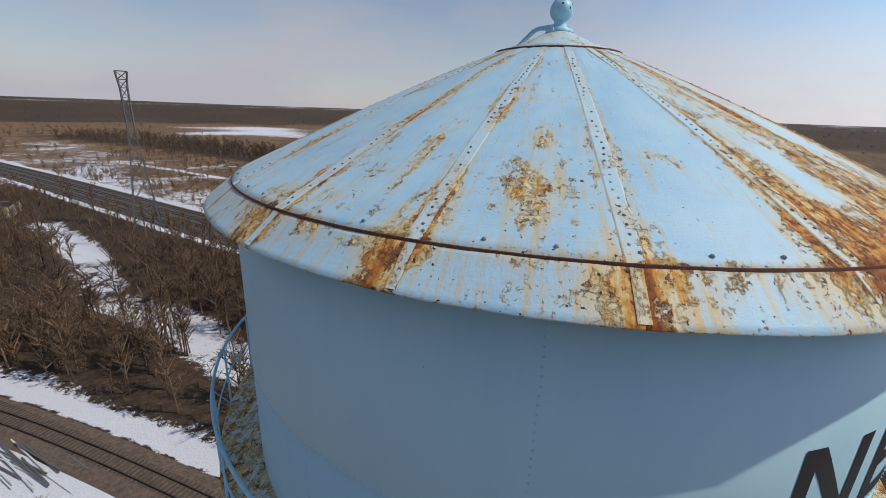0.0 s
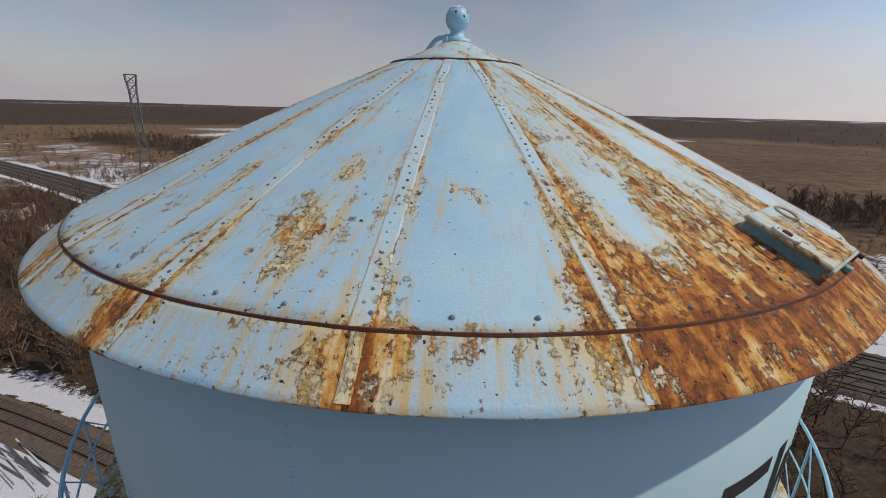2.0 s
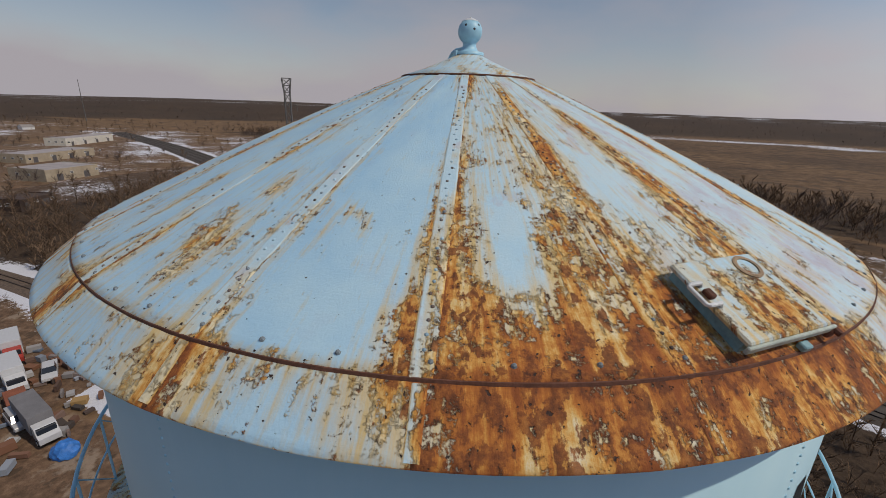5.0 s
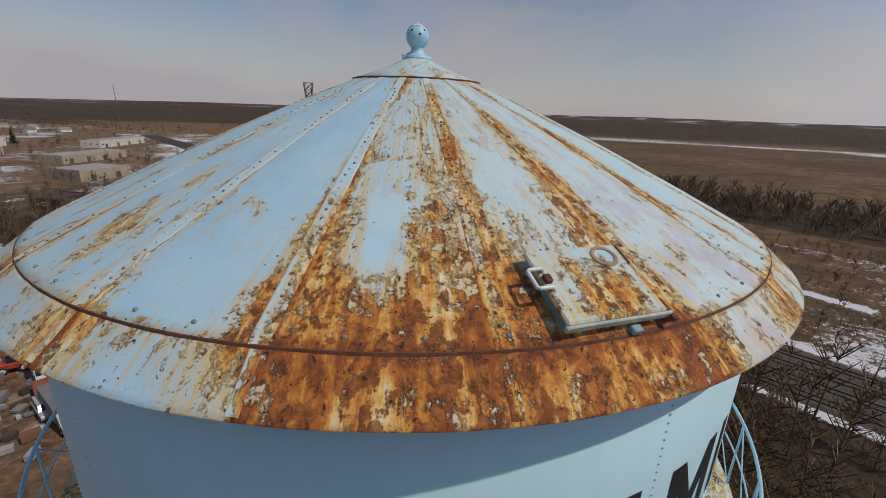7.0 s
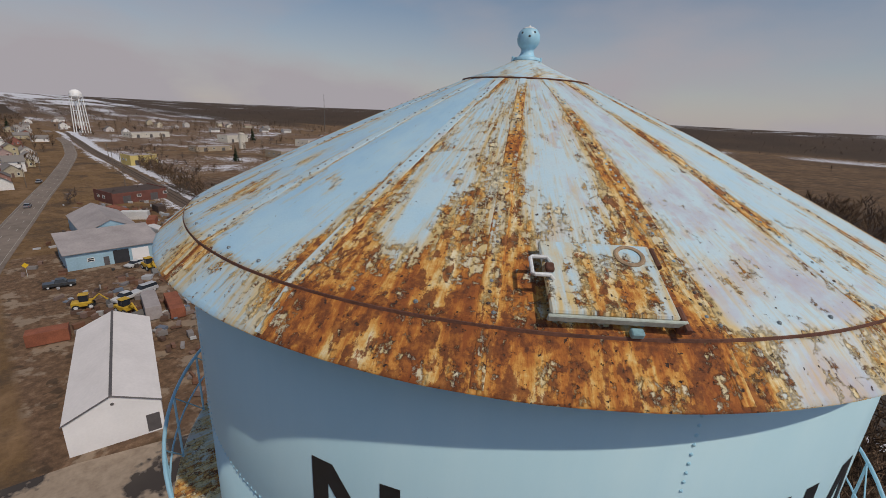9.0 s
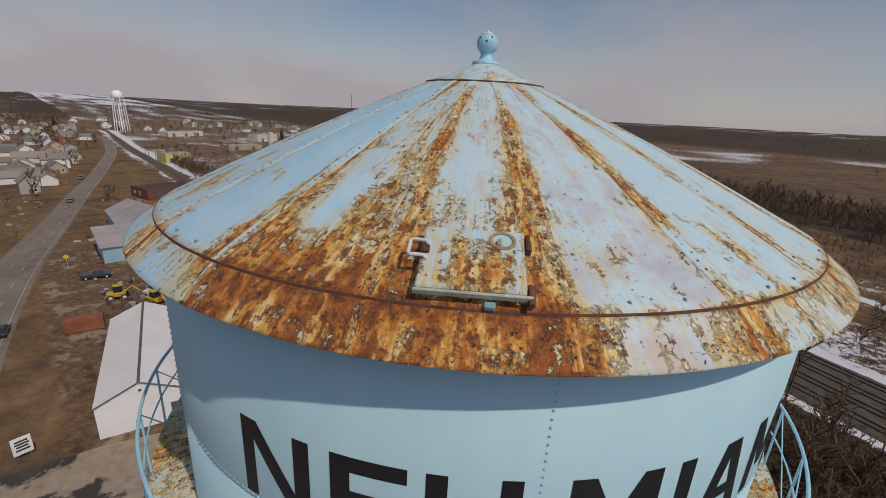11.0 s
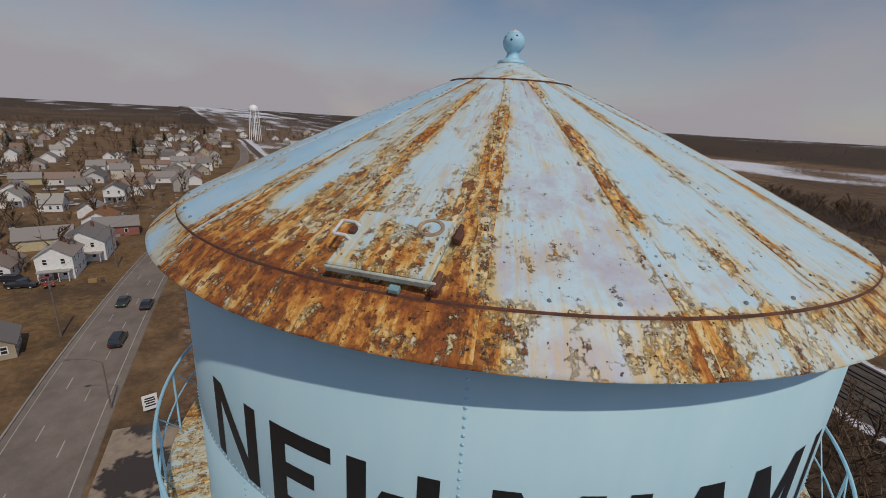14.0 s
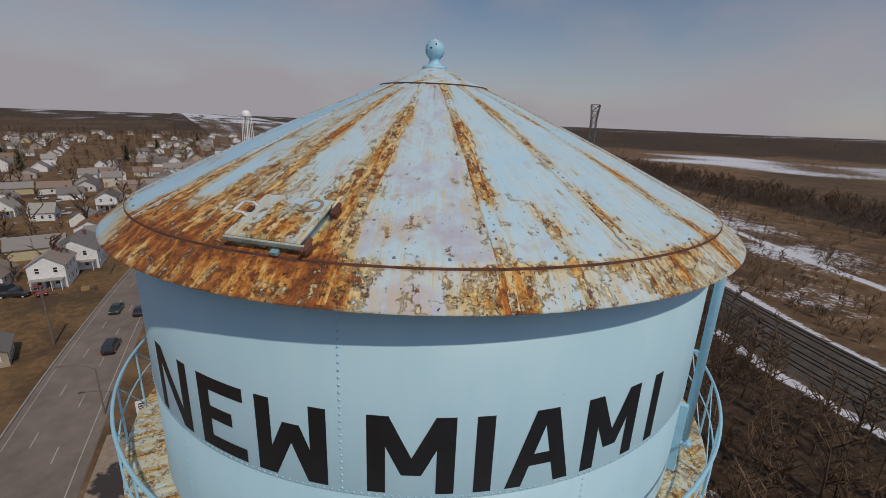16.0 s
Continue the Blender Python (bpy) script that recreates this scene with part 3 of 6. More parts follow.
part("lid_ring", bm, plain("lid_ring_rust", (0.34, 0.24, 0.15), 0.85, vary=0.5, scale=16), hatch)
bm = bmesh.new()
box(bm, (-0.40, -0.345, 0.045), (0.43, -0.32, 0.095), bevel=0.006)
part("lip", bm, plain("lip_paint", (0.40, 0.45, 0.40), 0.7, vary=0.5, scale=10), hatch, "stained pale lip")
for y in (-0.30, 0.24):
    bm = bmesh.new()
    box(bm, (0.385, y - 0.06, 0.0), (0.45, y + 0.06, 0.07), bevel=0.01)
    tube(bm, (0.42, y - 0.09, 0.07), (0.42, y + 0.09, 0.07), 0.022, seg=8)
    part("hinge", bm, RUSTBEAD, hatch, "rusted hinge")
bm = bmesh.new()
box(bm, (0.10, -0.40, -0.01), (0.18, -0.345, 0.035), bevel=0.008)
part("hinge_foot", bm, HATCHSIDE, hatch)

# balcony
Z_DECK, Z_TOP = BASE - 3.12, BASE - 2.05
DECKM = rusty_paint("deck_paint")
for k in range(24):
    a = k * 15.0 - 3
    bm = bmesh.new()
    uv = bm.loops.layers.uv.new("plate")
    lr, lc = bm.verts.layers.float.new("rust"), bm.verts.layers.float.new("chalk_sun")
    lathe(bm, [(R_WALL - 0.002, Z_DECK), (5.17, Z_DECK), (5.17, Z_DECK - 0.09), (5.158, Z_DECK - 0.09), (5.155, Z_DECK - 0.012), (R_WALL - 0.002, Z_DECK - 0.012)], 8, a, a + 14.9)
    bmesh.ops.recalc_face_normals(bm, faces=bm.faces)
    for v in bm.verts:
        v[lr], v[lc] = 0.46 + 0.25 * noise.noise((v.co.x * 1.5, v.co.y * 1.5, 3)), 0.6
    for f in bm.faces:
        for l in f.loops:
            l[uv].uv = (l.vert.co.x, l.vert.co.y)
    part("deck_plate", bm, DECKM, tower)
for name, z, r in (("top_rail", Z_TOP, 0.023), ("mid_rail", Z_TOP - 0.52, 0.013)):
    bm = bmesh.new()
    lathe(bm, [(5.14 + r * math.cos(t), z + r * math.sin(t)) for t in [i * math.pi / 4 for i in range(9)]], 120)
    part(name, bm, FRAMEBLUE, tower, smooth=True)
post_bm = bmesh.new()
box(post_bm, (5.126, -0.013, Z_DECK - 0.05), (5.154, 0.013, Z_TOP), bevel=0.004)
post_me = mesh_of(post_bm, "rail_post")
brace_bm = bmesh.new()
tube(brace_bm, pol(5.14, 0, Z_DECK + 0.02), pol(5.14, 12, Z_TOP - 0.04), 0.009, seg=6)
brace_me = mesh_of(brace_bm, "rail_brace")
arm_bm = bmesh.new()
tube(arm_bm, (R_WALL - 0.01, 0, Z_DECK - 0.62), (5.13, 0, Z_DECK - 0.06), 0.026, seg=6)
arm_me = mesh_of(arm_bm, "deck_bracket")
for k in range(30):
    for me, nm in ((post_me, "rail_post"), (brace_me, "rail_brace"), (arm_me, "deck_bracket")):
        part(nm, me, FRAMEBLUE, tower).matrix_basis = pose(0, 0, 0, 0, 0, 12 * k + 4)

# overflow pipe down the side
PIPE_A = 36.0
bm = bmesh.new()
path_tube(bm, [pol(4.80, PIPE_A, BASE + 0.55), pol(4.83, PIPE_A, BASE + 0.30), pol(4.84, PIPE_A, BASE - 3.0)], 0.066, 14)
pipe = part("overflow_pipe", bm, FRAMEBLUE, tower, "light blue vertical pipe", smooth=True)
for z in (0.1, -1.4, -2.6):
    bm = bmesh.new()
    box(bm, (R_WALL - 0.01, -0.03, z - 0.02), (4.85, 0.03, z + 0.02), pose(0, 0, BASE, 0, 0, PIPE_A), 0.005)
    part("pipe_clamp", bm, FRAMEBLUE, pipe)
bm = bmesh.new()
box(bm, (4.73, -0.10, -3.12), (4.95, 0.10, -3.03), pose(0, 0, BASE, 0, 0, PIPE_A), 0.02)
part("pipe_foot", bm, FRAMEBLUE, pipe)

# riveted stiffener on the wall behind the pipe's foot
bm = bmesh.new()
box(bm, (R_WALL - 0.01, -0.05, -3.11), (R_WALL + 0.10, 0.05, -1.95), pose(0, 0, BASE, 0, 0, 27), 0.008)
stiff = part("wall_stiffener", bm, FRAMEBLUE, tower, "blue riveted upright on the tank wall")
for k in range(11):
    part("rivet", wall_rivet, None, stiff).matrix_basis = Matrix.Translation(pol(R_WALL + 0.10, 27, BASE - 3.02 + 0.1 * k)) @ pose(0, 0, 0, 0, 90, 27)

# legs and riser below
for k in range(6):
    a = 60 * k + 20
    bm = bmesh.new()
    tube(bm, pol(6.6, a, 0), pol(4.72, a, BASE - 3.2), 0.24, 0.24, 12)
    box(bm, (6.1, -0.5, 0), (7.1, 0.5, 0.35), pose(0, 0, 0, 0, 0, a), 0.03)
    part("leg", bm, FRAMEBLUE, tower, smooth=False)
bm = bmesh.new()
tube(bm, (0, 0, 0), (0, 0, BASE - 6.4), 0.6, 0.6, 20)
part("riser", bm, FRAMEBLUE, tower)


# ---- the land ----
def dist_line(x, y, line):
    """Distance of points from a polyline, and the side-signed offset of the nearest piece."""
    best = np.full(np.shape(x), 1e9)
    for (ax, ay), (bx, by) in zip(line, line[1:]):
        dx, dy = bx - ax, by - ay
        t = np.clip(((x - ax) * dx + (y - ay) * dy) / (dx * dx + dy * dy), 0, 1)
        best = np.minimum(best, np.hypot(x - ax - t * dx, y - ay - t * dy))
    return best


def step(v, a, b):
    t = np.clip((v - a) / (b - a), 0, 1)
    return t * t * (3 - 2 * t)


def wavy(x, y, s, seed=0.0):
    """Cheap smooth field from sines, about -1 to 1."""
    return (np.sin(x / s + 1.3 * np.sin(y / s * 0.7 + seed)) + np.sin(y / s * 1.1 + 1.7 * np.sin(x / s * 0.6 + 2 * seed)) + np.sin((x + y) / s * 0.5 + seed)) / 3


ROAD = [(60, -28), (-44, -22.5), (-60, -21), (-80, -19), (-104, -16), (-131, -12), (-165, -4), (-226, 8), (-271, 18), (-379, 38), (-480, 48), (-640, 50)]
TRACK = [(150, -40), (60, -6), (-29, 27), (-62, 38), (-105, 45), (-182, 47), (-260, 50), (-416, 53), (-600, 62)]
YARD = [(170, 2), (110, 35), (33, 76), (-14, 90), (-52, 111), (-94, 134), (-138, 159), (-215, 203), (-340, 270), (-520, 350)]
BELT = [(260, 150), (150, 185), (70, 222), (0, 262), (-70, 296), (-160, 335), (-260, 392), (-420, 455)]
LANE = [(60, 112), (-36, 166), (-124, 222), (-230, 275)]
CREEK = [(-135, 122), (-97, 95), (-72, 71), (-54, 64), (-36, 52), (-10, 40)]


def axis_steps(lo, hi, fine, far, grow=1.16):
    a = list(np.arange(lo, hi + 0.1, fine))
    s, v = fine, hi
    while v < far:
        s *= grow
        v += s
        a.append(min(v, far))
    s, v = fine, lo
    while v > -far:
        s *= grow
        v -= s
        a.insert(0, max(v, -far))
    return np.array(a)


gx, gy = axis_steps(-260, 80, 1.25, 4600, 1.12), axis_steps(-80, 240, 1.25, 4600, 1.12)
GX, GY = np.meshgrid(gx, gy, indexing="ij")
DIST, AZ = np.hypot(GX, GY), np.degrees(np.arctan2(GY, GX))


def hill(x, y):
    d, az = np.hypot(x, y), np.degrees(np.arctan2(y, x))
    side = step(az, 0, 25) * (1 - 0.75 * step(az, 138, 165))
    near = 33 * step(d, 900, 1600) * (0.85 + 0.15 * wavy(x, y, 310, 1.0)) * side
    ridge = 12 * step(d, 1700, 2900) * side * (0.8 + 0.4 * wavy(x, y, 520, 3.0))
    far = (14 + 10 * wavy(x, y, 700, 2.0)) * step(d, 1500, 3900) * (1 - side)
    return near + ridge + far


d_road, d_track, d_yard, d_belt, d_creek, d_lane = [dist_line(GX, GY, l) for l in (ROAD, TRACK, YARD, BELT, CREEK, LANE)]
north_of_track = (GY > np.interp(-GX, [-150, -60, 29, 62, 105, 182, 260, 416], [-40, -6, 27, 38, 45, 47, 50, 53]))
south_of_yard = (GY < np.interp(-GX, [-170, -110, -33, 14, 52, 94, 138, 215, 340], [2, 35, 76, 90, 111, 134, 159, 203, 270]))
scrub = north_of_track & south_of_yard & (GX > -235)
w1, w2 = wavy(GX, GY, 9, 0.4), wavy(GX, GY, 31, 1.9)
Z_LAND = hill(GX, GY) + 0.25 * wavy(GX, GY, 23, 0.2) * step(DIST, 14, 40)
flat = np.minimum(np.minimum(step(d_road, 6, 16), step(d_track, 3, 9)), step(d_yard, 10, 18))
Z_LAND = np.where(DIST < 300, Z_LAND * flat, Z_LAND)
Z_LAND = Z_LAND - 0.7 * (1 - step(d_creek, 2, 7))
snow = 0.10 + 0.10 * w2
snow = snow + (0.5 + 0.25 * w1) * (1 - step(d_creek, 2.0, 8.0))
snow = snow + np.where(GX > -130, 1.0, 0.42) * np.exp(-((d_track - 4.0 - 0.5 * w1) / 1.15) ** 2) + 0.34 * np.exp(-((d_track - 6.5) / 2.0) ** 2)
snow = snow + (0.85 + 0.2 * w1) * np.exp(-((d_yard - 10.8 - 0.4 * w1) / 1.4) ** 2)
snow = snow + 0.6 * np.exp(-(d_lane / 1.6) ** 2)
snow = snow + np.where((GX > -62) & (GX < -20) & (d_track > 4) & ~north_of_track & (GY > 22.5), 0.62, 0.0)
beyond = ~south_of_yard & (d_yard > 12)
snow = snow + np.where(beyond & (d_yard < 95) & (GX > -190), 0.28 + 0.24 * w1, 0.0) + np.where(beyond & (d_belt < 45), -0.1, 0.0)
snow = snow + (0.42 + 0.2 * w2) * step(AZ, 96, 102) * (1 - step(AZ, 121, 128)) * step(DIST, 560, 640) * (1 - step(DIST, 860, 1000))
snow = snow + 0.5 * step(AZ, 60, 66) * (1 - step(AZ, 92, 99)) * step(DIST, 820, 850) * (1 - step(DIST, 900, 960))
# past 1700 m extra snow whitens the far hills, partly in place of haze
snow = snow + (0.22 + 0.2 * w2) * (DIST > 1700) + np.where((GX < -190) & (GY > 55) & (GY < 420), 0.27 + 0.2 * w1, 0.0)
wood = np.where(scrub, 0.9, 0.0) + np.where(d_belt < 28, 0.9, 0.0)
wood = np.maximum(wood, np.where((DIST > 930) & (hill(GX, GY) > 1.2), 0.88 + 0.12 * w2, 0.0))
wood = np.maximum(wood, np.where(beyond & (AZ < 112) & (AZ > -20) & (DIST < 900), 0.34 + 0.3 * w2, 0.0))
wood = np.maximum(wood, np.where((DIST > 900) & (AZ > 150) | (DIST > 900) & (AZ < -120), 0.4 + 0.3 * (w2 > -0.2), 0.0))
dirt = np.where((GX < -36) & (GX > -140) & (d_road > 5) & (GY > np.where(GX > -50, 4, -8)) & (GY < np.where(GX > -62, 22.5, 38)) & (d_track > 7), 0.85, 0.0)
dirt = np.maximum(dirt, np.where(d_yard < 10, 1.0, 0.0))
dirt = np.maximum(dirt, np.where((DIST < 34), 0.7, 0.0))
dirt = np.maximum(dirt, np.where((GX < -185) & (GY > 60) & (GY < 320), 0.5 + 0.5 * w2, 0.0))
grass = np.where(d_road < 30, 0.75, 0.35) + np.where((GX < -60) & (GY < -18), 0.2, 0)

nx, ny = len(gx), len(gy)
idx = np.arange(nx * ny).reshape(nx, ny)
quads = np.stack([idx[:-1, :-1], idx[1:, :-1], idx[1:, 1:], idx[:-1, 1:]], -1).reshape(-1, 4)


def mesh_arrays(name, verts, faces):
    """A mesh from arrays of vertices and equal-sided faces."""
    me = bpy.data.meshes.new(name)
    verts, faces = np.asarray(verts, dtype=np.float32), np.asarray(faces, dtype=np.int32)
    k = faces.shape[1]
    me.vertices.add(len(verts))
    me.vertices.foreach_set("co", verts.ravel())
    me.loops.add(faces.size)
    me.loops.foreach_set("vertex_index", faces.ravel())
    me.polygons.add(len(faces))
    me.polygons.foreach_set("loop_start", np.arange(0, faces.size, k, dtype=np.int32))
    me.polygons.foreach_set("loop_total", np.full(len(faces), k, dtype=np.int32))
    me.update(calc_edges=True)
    return me


land = mesh_arrays("ground", np.stack([GX, GY, Z_LAND], -1).reshape(-1, 3), quads)
land.polygons.foreach_set("use_smooth", [True] * len(land.polygons))
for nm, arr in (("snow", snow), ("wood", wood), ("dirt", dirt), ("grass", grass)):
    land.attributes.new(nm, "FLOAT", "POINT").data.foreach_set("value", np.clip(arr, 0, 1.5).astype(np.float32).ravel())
ground = tagged(new("ground", land), "brown winter fields and scrub with patches of old snow", "ground", kind="structure")

m = Nodes("winter_ground", 0.95, spec=0.2)
p = m.coords(kind="World")
n_big, n_mid, n_small, n_fine = m.noise(p, 0.022, 4), m.noise(p, 0.14, 6, 0.65), m.noise(p, 0.8, 6, 0.7), m.noise(p, 4.5, 4, 0.7)
tan = m.ramp(n_mid, ((0.3, (0.075, 0.046, 0.028)), (0.5, (0.175, 0.108, 0.062)), (0.7, (0.330, 0.210, 0.125))))
litter = m.ramp(n_small, ((0.3, (0.022, 0.015, 0.011)), (0.55, (0.060, 0.042, 0.030)), (0.75, (0.115, 0.080, 0.055))))
lawn = m.ramp(n_small, ((0.3, (0.095, 0.054, 0.024)), (0.55, (0.215, 0.128, 0.056)), (0.8, (0.370, 0.235, 0.125))))
mud = m.ramp(n_small, ((0.3, (0.066, 0.041, 0.028)), (0.55, (0.172, 0.106, 0.068)), (0.75, (0.304, 0.195, 0.127))))
c = m.mix(m.math("MULTIPLY", m.attr("grass"), m.ramp(n_big, ((0.35, (0.4, 0.4, 0.4)), (0.6, (1, 1, 1))))), tan, lawn)
brush = m.noise(p, 0.045, 8, 0.72)
c = m.mix(m.ramp(brush, ((0.50, (0, 0, 0)), (0.60, (0.75, 0.75, 0.75)))), c, (0.075, 0.052, 0.036))
c = m.mix(m.attr("wood"), c, litter)
pale = m.ramp(m.noise(p, 0.21, 5, 0.6), ((0.54, (0, 0, 0)), (0.60, (0.7, 0.7, 0.7))))
mud = m.mix(pale, mud, (0.36, 0.285, 0.215))
puddle = m.ramp(m.noise(p, 0.33, 3, 0.5), ((0.62, (0, 0, 0)), (0.65, (0.8, 0.8, 0.8))))
mud = m.mix(puddle, mud, (0.055, 0.040, 0.030))
c = m.mix(m.attr("dirt"), c, mud)
# snow cover, which also carries the painted haze of the far hills
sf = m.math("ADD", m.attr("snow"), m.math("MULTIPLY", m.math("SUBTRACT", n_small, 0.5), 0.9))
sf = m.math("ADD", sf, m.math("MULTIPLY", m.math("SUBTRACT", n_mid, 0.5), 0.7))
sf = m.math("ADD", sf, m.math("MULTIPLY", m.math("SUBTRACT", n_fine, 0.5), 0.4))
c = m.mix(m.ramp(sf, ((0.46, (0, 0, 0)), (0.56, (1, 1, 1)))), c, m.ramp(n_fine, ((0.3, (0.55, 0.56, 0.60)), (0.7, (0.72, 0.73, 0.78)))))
m.color(c)
m.bump(m.math("ADD", n_small, m.math("MULTIPLY", n_fine, 0.4)), 0.8, 0.25)
land.materials.append(m.m)


def ribbon(line, half, z, sub=4.0, offset=0.0):
    """A flat strip along a polyline, as vertices and quads."""
    pts = []
    for (ax, ay), (bx, by) in zip(line, line[1:]):
        n = max(1, int(math.hypot(bx - ax, by - ay) / sub))
        pts += [(ax + (bx - ax) * i / n, ay + (by - ay) * i / n) for i in range(n)]
    pts.append(line[-1])
    pts = np.array(pts, dtype=float)
    for _ in range(30):
        pts[1:-1] = (pts[:-2] + 2 * pts[1:-1] + pts[2:]) / 4
    t = np.gradient(pts, axis=0)
    t /= np.linalg.norm(t, axis=1, keepdims=True)
    nrm = np.stack([-t[:, 1], t[:, 0]], 1)
    return pts + nrm * offset, nrm, t


def narrowing(x):
    """The road narrows past the bend."""
    return float(np.interp(-x, [70, 170, 260], [1.0, 0.72, 0.62]))


def strip_mesh(line, prof, sub=4.0, offset=0.0, taper=False):
    """Sweeps a profile of (across, height) along a polyline."""
    bm = bmesh.new()
    pts, nrm, _ = ribbon(line, 1, 0, sub, offset)
    prev = None
    for p, n in zip(pts, nrm):
        k = narrowing(p[0]) if taper else 1.0
        row = [bm.verts.new((p[0] + n[0] * a * k, p[1] + n[1] * a * k, z)) for a, z in prof]
        if prev:
            for i in range(len(prof) - 1):
                bm.faces.new((prev[i], prev[i + 1], row[i + 1], row[i]))
        prev = row
    bmesh.ops.recalc_face_normals(bm, faces=bm.faces)
    return bm


# road with its kerbs and lines
m = Nodes("worn_asphalt", 0.9)
p = m.coords(kind="World")
a1, a2, a3 = m.noise(p, 0.35, 5, 0.6), m.noise(p, 7.0, 4, 0.7), m.noise(p, 0.06, 3)
f = m.math("ADD", m.math("MULTIPLY", a1, 0.5), m.math("MULTIPLY", a3, 0.5))
c = m.ramp(f, ((0.35, (0.165, 0.128, 0.102)), (0.5, (0.23, 0.182, 0.148)), (0.65, (0.29, 0.232, 0.19))))
m.color(m.mix(m.ramp(a2, ((0.35, (0.3, 0.3, 0.3)), (0.7, (0, 0, 0)))), c, (0.06, 0.055, 0.05)))
m.bump(a2, 0.3, 0.02)
ASPHALT = m.m
PAINTLINE = plain("road_line_paint", (0.38, 0.36, 0.32), 0.7, vary=0.3, scale=3)
CONCRETE = plain("kerb_concrete", (0.30, 0.28, 0.25), 0.9, vary=0.3, scale=3)
road = tagged(new("road", mesh_of(strip_mesh(ROAD, [(-5.3, 0.0), (-5.2, 0.09), (0, 0.14), (5.2, 0.09), (5.3, 0.0)], taper=True), "road")), "worn grey asphalt road with white lines", "road", kind="structure")
road.data.materials.append(ASPHALT)
part("edge_line", strip_mesh(ROAD, [(-4.18, 0.108), (-4.05, 0.112)], taper=True), PAINTLINE, road)
part("edge_line", strip_mesh(ROAD, [(4.35, 0.108), (4.45, 0.106)], taper=True), PAINTLINE, road)
part("kerb", strip_mesh(ROAD, [(5.25, 0.0), (5.25, 0.2), (5.5, 0.2), (5.5, 0.0)], taper=True), CONCRETE, road)
pts, nrm, tan_ = ribbon(ROAD, 1, 0, 4.0)
s = np.concatenate([[0], np.cumsum(np.linalg.norm(np.diff(pts, axis=0), axis=1))])
for off in (-1.4, 1.6):
    for k in range(8, 60):
        a = k * 11.0 + (4 if off > 0 else 0)
        if a + 3 > s[-1]:
            break
        bm = bmesh.new()
        e = []
        for d_ in (a, a + 3.0):
            x, y = np.interp(d_, s, pts[:, 0]), np.interp(d_, s, pts[:, 1])
            q = (np.interp(d_, s, nrm[:, 0]), np.interp(d_, s, nrm[:, 1]))
            e.append([bm.verts.new((x + q[0] * (off * narrowing(x) + w), y + q[1] * (off * narrowing(x) + w), 0.142)) for w in (-0.07, 0.07)])
        bm.faces.new((e[0][0], e[1][0], e[1][1], e[0][1]))
        part("lane_dash", bm, PAINTLINE, road)

# railway near the tower, and the yard further off
BALLAST = plain("ballast", (0.12, 0.085, 0.062), 0.95, vary=0.6, scale=9.0, bump=1.0)
OLDBALLAST = plain("dark_ballast", (0.075, 0.062, 0.052), 0.95, vary=0.5, scale=2.0, bump=0.8)
RAIL = plain("rail_steel", (0.06, 0.04, 0.032), 0.55, 0.3, vary=0.4, scale=2.0)
SLEEPER = plain("sleeper_wood", (0.075, 0.058, 0.045), 0.9, vary=0.4, scale=4)
railway = tagged(new("railway", mesh_of(strip_mesh(TRACK, [(-3.0, -0.02), (-2.2, 0.16), (-1.4, 0.24), (1.4, 0.24), (2.2, 0.16), (3.0, -0.02)]), "railway")), "single railway track on brown ballast", "railway", kind="structure")
railway.data.materials.append(BALLAST)
RAILP = [(-0.06, 0.28), (-0.05, 0.46), (0.05, 0.46), (0.06, 0.28)]
for off in (-0.75, 0.75):
    part("rail", strip_mesh(TRACK, RAILP, 4.0, off), RAIL, railway)


def sleepers(line, spacing, lo, hi, z, parent):
    bm = bmesh.new()
    pts, nrm, t = ribbon(line, 1, 0, spacing)
    for p, n in zip(pts, nrm):
        if lo < p[0] < hi:
            box(bm, (-1.25, -0.12, z - 0.1), (1.25, 0.12, z + 0.04), pose(p[0], p[1], 0, 0, 0, math.degrees(math.atan2(n[1], n[0]))))
    tagged(part("sleepers", bm, SLEEPER, parent), kind="stuff")


sleepers(TRACK, 0.62, -110, -15, 0.25, railway)
yard = tagged(new("rail_yard", mesh_of(strip_mesh(YARD, [(-9.5, 0.0), (-8.6, 0.25), (8.6, 0.25), (9.5, 0.0)]), "rail_yard")), "dark rail yard with several rusty tracks", "rail yard", kind="structure")
yard.data.materials.append(OLDBALLAST)
for tr in (-6.6, -2.2, 2.2, 6.6):
    for off in (-0.75, 0.75):
        part("rail", strip_mesh(YARD, [(a, z - 0.02) for a, z in RAILP], 5.0, tr + off), RAIL, yard)

# concrete apron with meltwater beside the road
m = Nodes("wet_apron", 0.8)
p = m.coords(kind="World")
w = m.math("ADD", m.noise(p, 0.11, 4, 0.6), m.math("MULTIPLY", m.noise(p, 1.2, 4), 0.18))
wet = m.ramp(w, ((0.58, (0, 0, 0)), (0.62, (1, 1, 1))))
dry = m.ramp(m.noise(p, 0.9, 6, 0.65), ((0.3, (0.24, 0.18, 0.13)), (0.7, (0.37, 0.29, 0.215))))
m.color(m.mix(wet, dry, (0.055, 0.043, 0.034)))
m.rough(m.ramp(wet, ((0, (0.9, 0.9, 0.9)), (1, (0.25, 0.25, 0.25)))))
bm = bmesh.new()
bm.faces.new([bm.verts.new((x, y, 0.06)) for x, y in ((-52.5, -15.5), (-38, -17.0), (-26, -14), (-24, 12), (-40, 12), (-47.5, 6), (-51, -5))])
